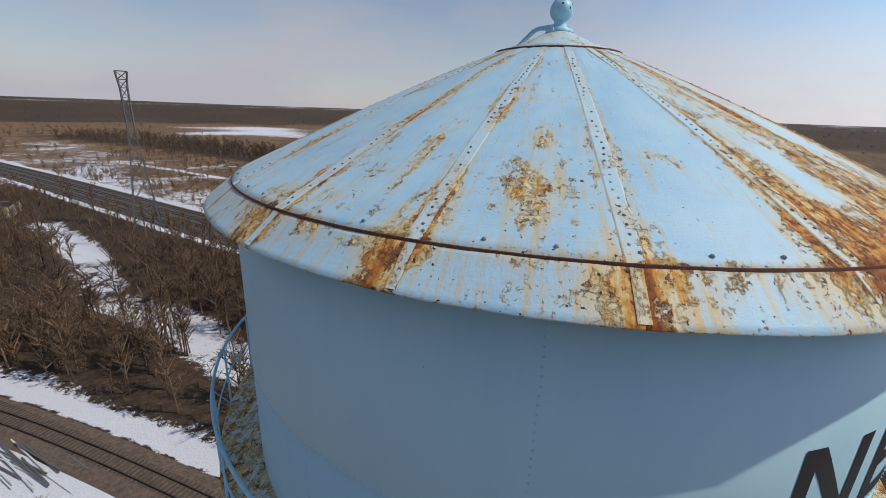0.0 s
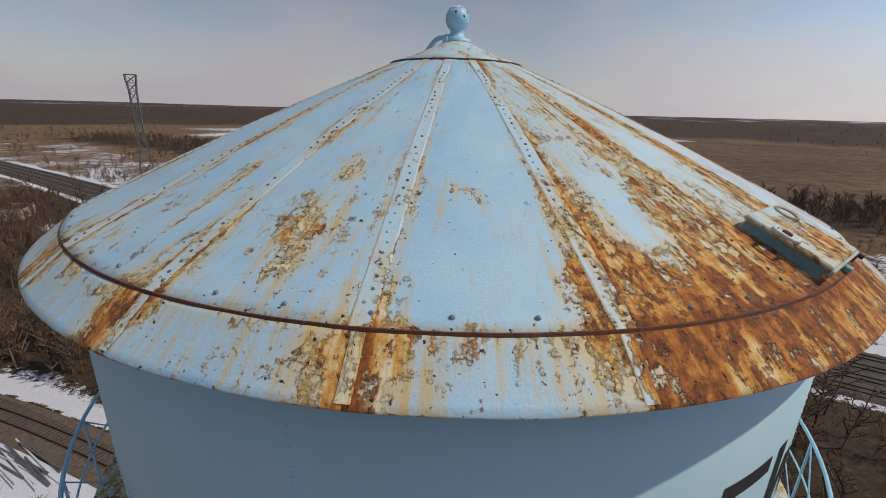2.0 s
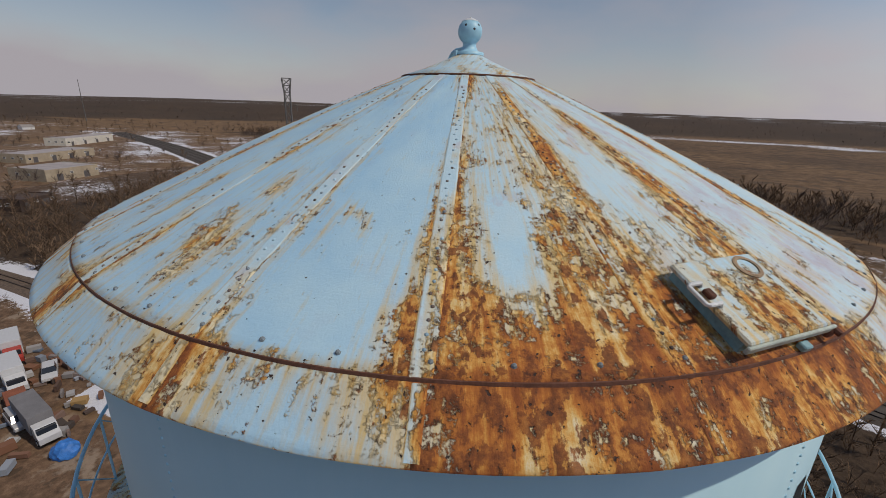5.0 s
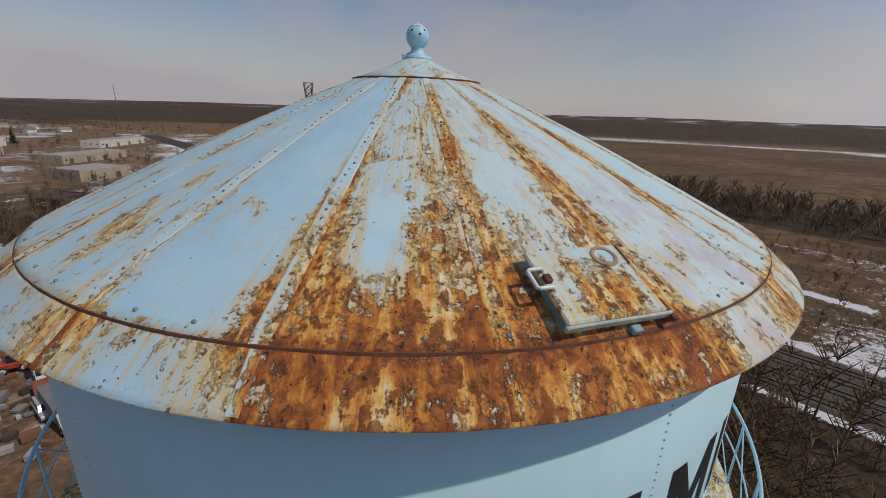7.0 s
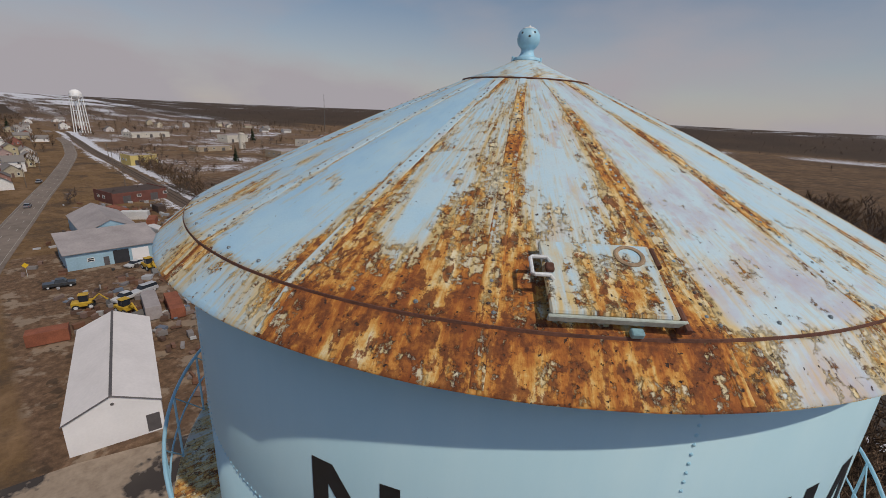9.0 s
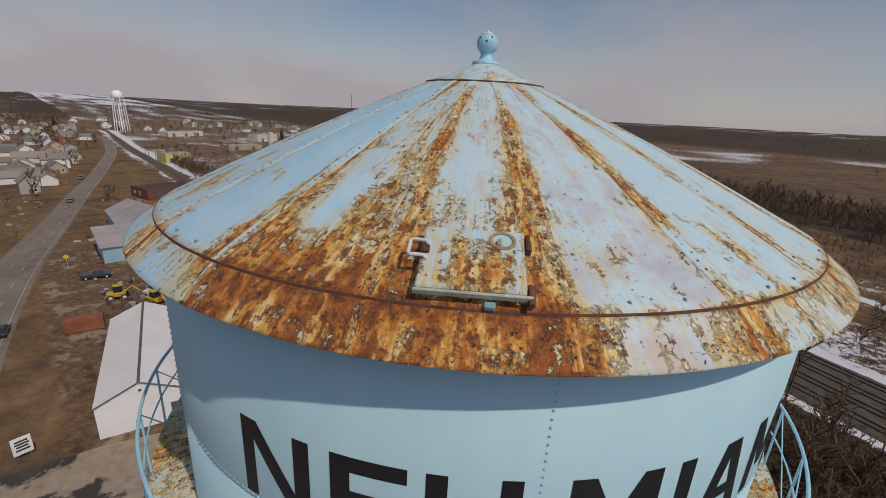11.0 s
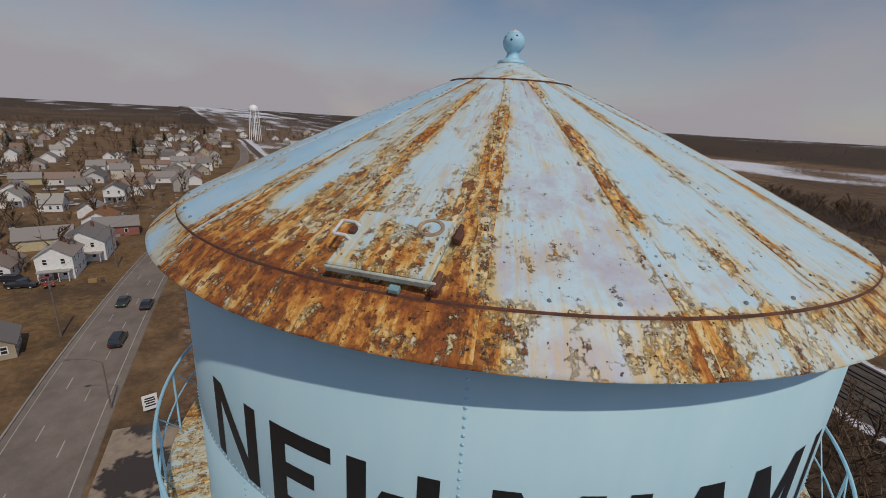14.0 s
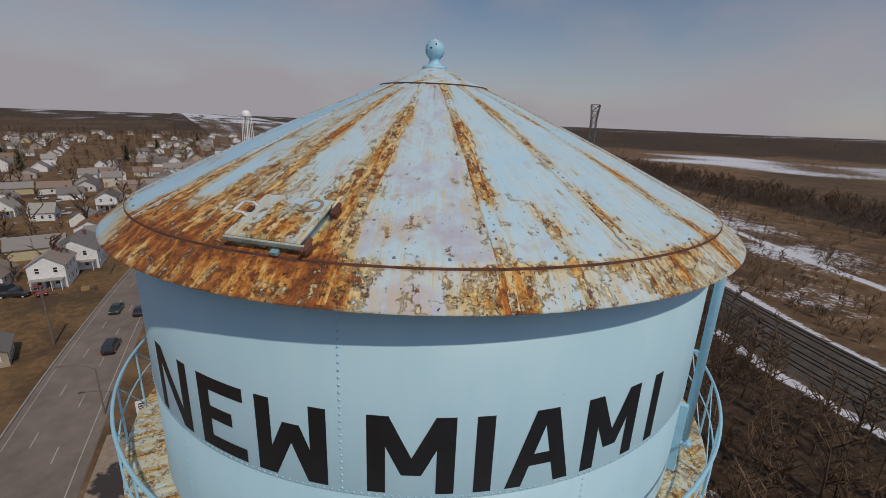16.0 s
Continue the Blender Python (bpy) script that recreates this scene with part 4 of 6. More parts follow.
apron = tagged(new("pavement", mesh_of(bm, "pavement")), "tan concrete apron darkened by meltwater", "pavement", kind="structure")
apron.data.materials.append(m.m)


# ---- trees ----
def branches(rng, height, spread, limbs, subs, twigs, fat=1.0):
    """A bare tree as three-sided tapered sticks: arrays of vertices and triangles, and the count that is trunk."""
    v, f = [], []

    def stick(a, b, r0, r1, n=3):
        a, b = np.array(a), np.array(b)
        d = (b - a) / (np.linalg.norm(b - a) + 1e-9)
        u = np.cross(d, (0.3, 0.5, 0.8))
        u /= np.linalg.norm(u) + 1e-9
        w = np.cross(d, u)
        base = len(v)
        for c, r in ((a, r0), (b, r1)):
            for i in range(n):
                t = 2 * math.pi * i / n
                v.append(c + (u * math.cos(t) + w * math.sin(t)) * r)
        for i in range(n):
            j = (i + 1) % n
            f.append((base + i, base + j, base + n + j))
            if r1 > r0 * 0.2:
                f.append((base + i, base + n + j, base + n + i))

    bend = np.array([rng.uniform(-0.06, 0.06) * height, rng.uniform(-0.06, 0.06) * height, 0])
    knots = [np.array([0, 0, -0.3]), np.array([0, 0, height * 0.3]) + bend * 0.4, np.array([0, 0, height * 0.62]) + bend, np.array([0, 0, height * 0.95]) + bend * 1.4]
    tr = height * 0.014
    for i in range(3):
        stick(knots[i], knots[i + 1], tr * (1 - 0.3 * i), tr * (0.7 - 0.3 * i), 5)
    trunk = len(f)
    for i in range(limbs):
        h = rng.uniform(0.22, 0.9)
        k = min(2, int(h / 0.32))
        a = knots[k] + (knots[k + 1] - knots[k]) * ((h - 0.3 * k) / 0.35)
        az = rng.uniform(0, 6.283)
        ln = spread * rng.uniform(0.6, 1.1) * (1.15 - 0.7 * h)
        rise = rng.uniform(0.7, 1.6)
        b = a + np.array([math.cos(az) * ln, math.sin(az) * ln, ln * rise])
        stick(a, b, tr * 0.5 * fat, tr * 0.26 * fat)
        for j in range(subs):
            t = rng.uniform(0.3, 1.0)
            p = a + (b - a) * t
            q = p + np.array([rng.uniform(-1, 1), rng.uniform(-1, 1), rng.uniform(0.1, 1.2)]) * ln * 0.42
            stick(p, q, tr * 0.3 * fat, tr * 0.05 * fat)
            for _ in range(twigs):
                u = rng.uniform(0.2, 1.0)
                s_ = p + (q - p) * u
                e = s_ + np.array([rng.uniform(-1, 1), rng.uniform(-1, 1), rng.uniform(-0.1, 1.1)]) * ln * 0.26
                stick(s_, e, tr * 0.2 * fat, tr * 0.02 * fat)
    return np.array(v), np.array(f), trunk


def bark(name, dark, light):
    m = Nodes(name, 0.95, spec=0.2)
    m.color(m.ramp(m.island(), ((0.0, dark), (1.0, light))))
    return m.m


BARK = bark("bare_bark", (0.045, 0.032, 0.024), (0.12, 0.085, 0.06))
TWIG = bark("bare_twigs", (0.046, 0.031, 0.022), (0.27, 0.175, 0.110))
rng = random.Random(7)
KINDS = [branches(rng, rng.uniform(8.0, 11.5), rng.uniform(1.6, 2.5), 13, 4, 4, 1.3) for _ in range(6)]
BUSH = [branches(rng, rng.uniform(2.6, 3.8), rng.uniform(1.7, 2.3), 8, 3, 3, 2.4) for _ in range(4)]
FAR = [branches(rng, rng.uniform(7, 10), rng.uniform(2.4, 3.4), 11, 3, 1, 3.0) for _ in range(4)]


def grove(name, spots, kinds, material, label, fat=1.0):
    """Many trees or bushes that nobody would count, as one object."""
    vs, fs, n = [], [], 0
    r = random.Random(len(spots))
    for x, y, s in spots:
        v, f, _ = kinds[r.randrange(len(kinds))]
        t = r.uniform(0, 6.283)
        c_, s_ = math.cos(t), math.sin(t)
        w = np.stack([(v[:, 0] * c_ - v[:, 1] * s_) * s + x, (v[:, 0] * s_ + v[:, 1] * c_) * s + y, v[:, 2] * s * r.uniform(0.85, 1.15) + float(hill(np.float64(x), np.float64(y))) - 0.1], 1)
        vs.append(w)
        fs.append(f + n)
        n += len(v)
    me = mesh_arrays(name, np.concatenate(vs), np.concatenate(fs))
    me.materials.append(material)
    return tagged(new(name, me), label, "trees", kind="stuff")


def clear(x, y):
    return min(float(dist_line(np.float64(x), np.float64(y), l)) - c for l, c in ((ROAD, 8), (TRACK, 7), (YARD, 12), (CREEK, 3.0), (LANE, 2.5)))


def north(x):
    return np.interp(-x, [-150, -60, 29, 62, 105, 182, 260, 416], [-40, -6, 27, 38, 45, 47, 50, 53])


def yardline(x):
    return np.interp(-x, [-170, -110, -33, 14, 52, 94, 138, 215, 340], [2, 35, 76, 90, 111, 134, 159, 203, 270])


rng = random.Random(11)
near_spots, bush_spots = [], []
while len(near_spots) < 820:
    x = rng.uniform(-190, 60)
    lo, hi = north(x) + 7, yardline(x) - 12
    y = rng.uniform(lo, hi)
    if clear(x, y) > 0 and math.hypot(x, y) > 22 and rng.random() < (0.6 + 0.4 * math.sin(x / 13 + 2 * math.sin(y / 17))) * (1.0 if -75 < x < 30 else 0.5):
        near_spots.append((x, y, rng.uniform(0.75, 1.3)))
while len(bush_spots) < 1000:
    x = rng.uniform(-190, 60)
    y = rng.uniform(north(x) + 6, yardline(x) - 11)
    if clear(x, y) > 0.5 and math.hypot(x, y) > 20:
        bush_spots.append((x, y, rng.uniform(0.5, 1.15)))
line = np.array(ribbon(TRACK, 1, 0, 1.3)[0])
line_n = np.array(ribbon(TRACK, 1, 0, 1.3)[1])
for p_, n_ in zip(line, line_n):
    if -120 < p_[0] < 10:
        d_ = rng.choice((-1, 1, 1)) * rng.uniform(5.6, 8.5)
        bush_spots.append((p_[0] + n_[0] * d_, p_[1] + n_[1] * d_, rng.uniform(0.2, 0.5)))
TREE_SPOTS = [s for s in near_spots if math.hypot(s[0] + 20, s[1] - 50) < 32][:60]
grove("woodland", [s for s in near_spots if s not in TREE_SPOTS], KINDS, TWIG, "bare brown winter woodland beside the railway")
grove("undergrowth", bush_spots, BUSH, TWIG, "tangled brown leafless undergrowth")


def bare_tree(kind, m, label="bare brown winter tree with fine twigs", group="trees by the railway"):
    v, f, n = kind
    t = thing("bare_tree", m, label, "tree", group)
    used = np.unique(f[:n])
    part("trunk", mesh_arrays("trunk", v[: used.max() + 1], f[:n]), BARK, t)
    part("crown", mesh_arrays("crown", v[used.max() + 1:], f[n:] - used.max() - 1), TWIG, t)
    return t


masters = [bare_tree(k, pose(s[0], s[1], 0, 0, 0, 40 * i)) for i, (k, s) in enumerate(zip(KINDS, TREE_SPOTS))]
for i, s in enumerate(TREE_SPOTS[6:]):
    copy_thing(masters[i % 6], pose(s[0], s[1], -0.1, 0, 0, rng.uniform(0, 360)) @ Matrix.Scale(s[2], 4))

# shelter belt beyond the yard, field trees and the town's trees
belt = []
while len(belt) < 850:
    i = rng.randrange(len(BELT) - 1)
    t = rng.random()
    x = BELT[i][0] * (1 - t) + BELT[i + 1][0] * t + rng.gauss(0, 14)
    y = BELT[i][1] * (1 - t) + BELT[i + 1][1] * t + rng.gauss(0, 14)
    belt.append((x, y, rng.uniform(0.7, 1.25)))
while len(belt) < 1350:
    x = rng.uniform(-250, 130)
    y = yardline(x) + 14 + 130 * rng.random() ** 1.7
    if clear(x, y) > 0:
        belt.append((x, y, rng.uniform(0.3, 0.6)))
grove("shelter_belt", belt, FAR, TWIG, "belt of bare trees across the fields")


# ---- buildings ----
def siding(name, stops, scale=0.0):
    m = Nodes(name, 0.75)
    v = m.coords()
    g = m.noise(v, 1.3, 5, 0.65)
    c = m.ramp(m.random(), stops)
    m.color(m.mix(m.ramp(g, ((0.35, (0.22, 0.22, 0.22)), (0.65, (0, 0, 0)))), c, (0.20, 0.18, 0.16)))
    m.bump(m.noise(v, 14, 3), 0.2, 0.02)
    return m.m


HOUSEWALL = siding("house_siding", ((0.0, (0.84, 0.82, 0.78)), (0.48, (0.84, 0.82, 0.79)), (0.60, (0.66, 0.58, 0.45)), (0.68, (0.56, 0.47, 0.24)), (0.76, (0.40, 0.36, 0.32)), (0.84, (0.74, 0.73, 0.71)), (0.93, (0.30, 0.10, 0.07)), (1.0, (0.5, 0.42, 0.36))))
SHINGLE = siding("roof_shingle", ((0.0, (0.13, 0.115, 0.105)), (0.35, (0.20, 0.18, 0.165)), (0.6, (0.29, 0.265, 0.245)), (0.78, (0.24, 0.145, 0.095)), (0.88, (0.42, 0.40, 0.38)), (1.0, (0.30, 0.28, 0.225))))
WHITEPANEL = plain("white_sheet_metal", (0.80, 0.78, 0.77), 0.5, vary=0.06, scale=1.2)
WHITEROOF = plain("white_roof_sheet", (0.74, 0.70, 0.68), 0.55, vary=0.10, scale=0.8)
GREYROOF = plain("grey_roof_sheet", (0.36, 0.32, 0.31), 0.6, vary=0.25, scale=0.8)
DARKTRIM = plain("dark_trim", (0.10, 0.09, 0.09), 0.6)
PALEBLUE = plain("pale_blue_sheet", (0.30, 0.46, 0.55), 0.6, vary=0.2, scale=1.0)
TANWALL = plain("tan_block", (0.38, 0.31, 0.22), 0.85, vary=0.25, scale=1.5)
YELLOWWALL = plain("yellow_sheet", (0.60, 0.47, 0.17), 0.7, vary=0.2, scale=1.0)
BROWNROOF = plain("brown_roof", (0.07, 0.045, 0.035), 0.85, vary=0.3, scale=2)
CREAM = plain("cream_wall", (0.60, 0.56, 0.48), 0.8, vary=0.2, scale=1.5)
BRICKRED = plain("red_brick", (0.17, 0.065, 0.05), 0.9, vary=0.3, scale=3)
WINDOWGLASS = Nodes("window_glass", 0.12)
WINDOWGLASS.color((0.025, 0.03, 0.038))
WINDOWGLASS = WINDOWGLASS.m
TRIM = plain("white_trim", (0.78, 0.77, 0.74), 0.6, vary=0.1)
DOORM = plain("door_paint", (0.16, 0.10, 0.08), 0.6, vary=0.3)
SNOWCAP = plain("thin_snow", (0.68, 0.70, 0.74), 0.8, vary=0.1)


def gable_body(l, w, eave, ridge):
    """Walls of a building with gables at both ends of x."""
    bm = bmesh.new()
    h = w / 2
    prof = [(-h, -0.3), (h, -0.3), (h, eave), (0, ridge), (-h, eave)]
    a = [bm.verts.new((-l / 2, y, z)) for y, z in prof]
    b = [bm.verts.new((l / 2, y, z)) for y, z in prof]
    bm.faces.new(a[::-1])
    bm.faces.new(b)
    for i in range(5):
        j = (i + 1) % 5
        bm.faces.new((a[i], a[j], b[j], b[i]))
    return bm


def roof_slab(l, w, eave, ridge, side, over=0.4, t=0.14):
    """One slope of a gable roof, with its thickness and overhang."""
    bm = bmesh.new()
    h = w / 2
    k = (ridge - eave) / h
    y1, z1 = side * (h + over), eave - over * k + 0.03
    q = [(0, ridge + 0.03), (y1, z1), (y1, z1 + t), (0, ridge + 0.03 + t)]
    a = [bm.verts.new((-l / 2 - over, y, z)) for y, z in q]
    b = [bm.verts.new((l / 2 + over, y, z)) for y, z in q]
    bm.faces.new(a)
    bm.faces.new(b[::-1])
    for i in range(4):
        j = (i + 1) % 4
        bm.faces.new((a[i], b[i], b[j], a[j]))
    bmesh.ops.recalc_face_normals(bm, faces=bm.faces)
    return bm


def window(parent, at, face, w=0.95, h=1.35):
    """A framed window on a wall; face is the direction that it looks in, in degrees."""
    m4 = Matrix.Translation(at) @ pose(0, 0, 0, 0, 0, face)
    bm = bmesh.new()
    for lo, hi in (((0, -w / 2, -h / 2), (0.06, w / 2, -h / 2 + 0.12)), ((0, -w / 2, h / 2 - 0.12), (0.06, w / 2, h / 2)), ((0, -w / 2, -h / 2), (0.06, -w / 2 + 0.12, h / 2)), ((0, w / 2 - 0.12, -h / 2), (0.06, w / 2, h / 2)), ((0, -w / 2, -0.05), (0.055, w / 2, 0.05))):
        box(bm, lo, hi, m4)
    wd = part("window", bm, TRIM, parent)
    bm = bmesh.new()
    box(bm, (0.0, -w / 2 + 0.1, -h / 2 + 0.1), (0.03, w / 2 - 0.1, h / 2 - 0.1), m4)
    part("pane", bm, WINDOWGLASS, wd)


def small_window(parent, at, face, w=1.0, h=1.3):
    """A window of a house far off: pale frame and dark pane in one piece."""
    m4 = Matrix.Translation(at) @ pose(0, 0, 0, 0, 0, face)
    bm = bmesh.new()
    box(bm, (0, -w / 2, -h / 2), (0.04, w / 2, h / 2), m4)
    n = len(bm.faces)
    box(bm, (0.02, -w / 2 + 0.12, -h / 2 + 0.12), (0.06, w / 2 - 0.12, h / 2 - 0.12), m4)
    bm.faces.ensure_lookup_table()
    for f in bm.faces[n:]:
        f.material_index = 1
    ob = part("window", bm, TRIM, parent)
    ob.data.materials.append(WINDOWGLASS)


def house(m, l, w, eave, ridge, label, walls=None, roof=None, storeys=1, porch=False, chimney=True, group="houses of the town", simple=False):
    t = thing("house", m, label, "house", group)
    part("wall", gable_body(l, w, eave, ridge), walls or HOUSEWALL, t)
    for s in (-1, 1):
        part("roof", roof_slab(l, w, eave, ridge, s), roof or SHINGLE, t)
    for st in range(storeys):
        z = 1.55 + 2.7 * st
        if simple:
            small_window(t, (l * 0.2, -w / 2, z), -90)
            small_window(t, (l * 0.1, w / 2, z), 90)
            small_window(t, (l / 2, w * 0.25, z), 0)
            continue
        for x in (-l * 0.3, l * 0.02, l * 0.32):
            window(t, (x, -w / 2, z), -90)
            window(t, (x, w / 2, z), 90)
        for y in (-w * 0.24, w * 0.24):
            window(t, (l / 2, y, z), 0)
            window(t, (-l / 2, y, z), 180)
    bm = bmesh.new()
    box(bm, (l / 2, -0.5, 0), (l / 2 + 0.06, 0.5, 2.05), bevel=0.01)
    part("door", bm, DOORM, t)
    if chimney:
        bm = bmesh.new()
        box(bm, (-l * 0.15 - 0.3, w * 0.12 - 0.3, eave), (-l * 0.15 + 0.3, w * 0.12 + 0.3, ridge + 0.7), bevel=0.03)
        part("chimney", bm, BRICKRED, t)
    if porch:
        bm = bmesh.new()
        box(bm, (l / 2, -w * 0.45, 2.3), (l / 2 + 2.0, w * 0.45, 2.45), bevel=0.03)
        part("porch_roof", bm, SHINGLE, t)
        for y in (-w * 0.4, 0.9, w * 0.4):
            bm = bmesh.new()
            box(bm, (l / 2 + 1.75, y - 0.07, 0), (l / 2 + 1.9, y + 0.07, 2.3))
            part("porch_post", bm, TRIM, t)
    return t


# the white steel building below the tower
ang = 169.0
wb = thing("warehouse", Matrix.Translation((-64.4, 1.9, 0)) @ pose(0, 0, 0, 0, 0, ang), "long white sheet-metal building with a shallow gable", "building")
part("wall", gable_body(25.5, 9.3, 4.1, 6.3), WHITEPANEL, wb)
for s in (-1, 1):
    r_ = part("roof", roof_slab(25.5, 9.3, 4.1, 6.3, s, 0.12, 0.1), WHITEROOF, wb)
bm = bmesh.new()
box(bm, (-12.9, -0.16, 6.40), (12.9, 0.16, 6.50), bevel=0.02)
part("ridge_cap", bm, DARKTRIM, wb, "dark ridge flashing")
for s in (-1, 1):
    bm = bmesh.new()
    tube(bm, (-12.9, 0, 6.40), (-12.9, s * 4.8, 4.13), 0.09, seg=4)
    part("gable_trim", bm, DARKTRIM, wb)
bm = bmesh.new()
box(bm, (-12.80, -4.3, 0), (-12.73, -2.9, 2.4), bevel=0.01)
part("door", bm, DARKTRIM, wb)
part("gable_vent", studs([((-12.75, 0.0, 5.2), (-1, 0, 0))], 0.22, 0.05), DARKTRIM, wb)

# blue shed with its lean-to roof, and the grey gabled hall behind
bb = thing("workshop", pose(-129.0, 13.0, 0), "low pale-blue workshop with a grey roof and dark doorway", "building")
bm = bmesh.new()
v = [bm.verts.new(c_) for c_ in ((7, -9.5, -0.2), (7, 9.5, -0.2), (7, 9.5, 4.0), (7, -9.5, 4.0), (-7, -9.5, -0.2), (-7, 9.5, -0.2), (-7, 9.5, 5.8), (-7, -9.5, 5.8))]
for q in ((0, 1, 2, 3), (5, 4, 7, 6), (1, 5, 6, 2), (4, 0, 3, 7), (3, 2, 6, 7), (0, 4, 5, 1)):
    bm.faces.new([v[i] for i in q])
part("wall", bm, PALEBLUE, bb)
bm = bmesh.new()
box(bm, (-7.6, -10, -0.08), (7.6, 10, 0.08), Matrix.Translation((0, 0, 5.0)) @ pose(0, 0, 0, 0, 7.3, 0))
part("roof", bm, GREYROOF, bb)
# the doorway is a near-black plate, coloured as the unlit inside
for y0, y1, z1, mt, nm in ((-0.6, 2.6, 3.4, DARKHOLE, "doorway"), (-2.6, -1.5, 2.2, DARKTRIM, "door"), (3.2, 6.8, 3.2, WHITEPANEL, "roller_door")):
    bm = bmesh.new()
    box(bm, (7.0, y0, 0), (7.06, y1, z1))
    part(nm, bm, mt, bb)
window(bb, (7.0, -5.0, 2.0), 0, 1.4, 1.0)
hall = thing("hall", pose(-151.0, 15.5, 0), "grey-roofed gabled hall beside the road", "building")
part("wall", gable_body(26, 12.5, 4.4, 7.4), PALEBLUE, hall)
for s in (-1, 1):
    part("roof", roof_slab(26, 12.5, 4.4, 7.4, s, 0.3), GREYROOF, hall)


def block(name, m, size, walls, roof, label, doors=2):
    """A flat-roofed building with a parapet, doors and windows."""
    t = thing(name, m, label, "building", "industrial buildings")
    l, w, h = size
    bm = bmesh.new()
    box(bm, (-l / 2, -w / 2, -0.5), (l / 2, w / 2, h), bevel=0.05)
    part("wall", bm, walls, t)
    bm = bmesh.new()
    box(bm, (-l / 2 + 0.3, -w / 2 + 0.3, h - 0.1), (l / 2 - 0.3, w / 2 - 0.3, h + 0.06))
    part("roof", bm, roof, t)
    for s in (-1, 1):
        bm = bmesh.new()
        box(bm, (-l / 2, s * (w / 2 - 0.12) - 0.12, h), (l / 2, s * (w / 2 - 0.12) + 0.12, h + 0.4))
        part("parapet", bm, walls, t)
    for k in range(doors):
        bm = bmesh.new()
        y = -w / 2 + w * (k + 0.5) / doors
        box(bm, (l / 2, y - 1.4, 0), (l / 2 + 0.05, y + 1.4, min(3.2, h * 0.7)))
        part("loading_door", bm, DARKTRIM, t)
        window(t, (-l * 0.25 + k * l * 0.3, -w / 2, h * 0.55), -90, 1.8, 1.2)
        window(t, (l / 2, y + w * 0.22, h * 0.6), 0, 1.6, 1.1)
    return t


block("depot", pose(-315, 62, 0, 0, 0, 12), (12, 15, 6), YELLOWWALL, GREYROOF, "yellow sheet-metal depot near the tracks")
block("factory", pose(-252, 133, 0, 0, 0, 8), (22, 26, 5.6), TANWALL, GREYROOF, "tan factory block with a grey roof")
block("store_shed", pose(-192, 88, 0, 0, 0, 18), (10, 13, 4), BROWNROOF, BROWNROOF, "low dark brown store shed")
block("brick_shop", pose(-205, 34, 0, 0, 0, 14), (14, 20, 4), BRICKRED, BROWNROOF, "low brick shop with a dark red roof")
block("long_shed", pose(-330, 175, 0, 0, 0, 15), (18, 48, 5), TANWALL, GREYROOF, "long tan shed with loading doors", 4)
block("pale_works", pose(-420, 250, 0, 0, 0, 25), (16, 60, 6), CREAM, GREYROOF, "pale industrial works on the rise", 4)
block("pale_office", pose(-470, 180, 0, 0, 0, 20), (14, 26, 7), CREAM, GREYROOF, "pale office block on the rise")
block("low_office", pose(-385, 128, 0, 0, 0, 10), (12, 30, 4), TANWALL, GREYROOF, "low tan office near the factory")
block("hut", pose(-158, 131, 0, 0, 0, 30), (7, 12, 3.4), TANWALL, BROWNROOF, "small tan hut by the rail yard")
block("barn", pose(-540, 120, 0, 0, 0, 20), (14, 40, 5), CREAM, GREYROOF, "pale low barn on the flats", 3)
silo = thing("silo", pose(-395, 158, 0), "short pale concrete silo", "silo")
bm = bmesh.new()
lathe(bm, [(2.6, -0.4), (2.6, 13.0), (2.2, 13.8), (0.0, 14.2)], 20)
part("drum", bm, CREAM, silo)
bm = bmesh.new()
lathe(bm, [(2.66, 12.6), (2.8, 12.8), (2.66, 13.1)], 20)
part("rim", bm, GREYROOF, silo)

# houses across the road
house(pose(-119.5, -31.5, 0, 0, 0, -4), 9, 6.6, 5.4, 7.6, "white two-storey house with a grey roof", TRIM, SHINGLE, 2, True, group="houses along the road")
house(pose(-133.5, -28.5, 0, 0, 0, -4), 12, 9.5, 5.0, 7.8, "large white house with a grey shingle roof", TRIM, SHINGLE, 2, True, group="houses along the road")
house(pose(-168.5, -30, 0, 0, 0, -4), 11, 8, 2.9, 5.2, "white bungalow with a rust-brown roof", TRIM, plain("rust_shingle", (0.26, 0.12, 0.055), 0.9, vary=0.3, scale=3), 1, False, group="houses along the road")
house(pose(-81, -33.0, 0, 0, 0, 8), 6.5, 5.0, 2.6, 4.2, "small grey-roofed outbuilding beside the road", TANWALL, SHINGLE, 1, False, False, group="houses along the road")
house(pose(-124, -43, 0, 0, 0, -4), 9, 6, 2.6, 4.4, "low white cottage behind the road", TRIM, SHINGLE, 1, False, group="houses along the road")
house(pose(-212, -30, 0, 0, 0, -2), 11, 7, 5.2, 7.4, "white frame house near the bend", TRIM, SHINGLE, 2, True, group="houses along the road")
house(pose(-196, -47, 0, 0, 0, 84), 7, 6.5, 3.2, 6.0, "white gabled garage behind the houses", TRIM, SHINGLE, 1, False, False, group="houses along the road")
house(pose(-208, -60, 0, 0, 0, -4), 8, 7, 3.4, 6.6, "white gabled house behind the road", TRIM, SHINGLE, 1, True, group="houses along the road")

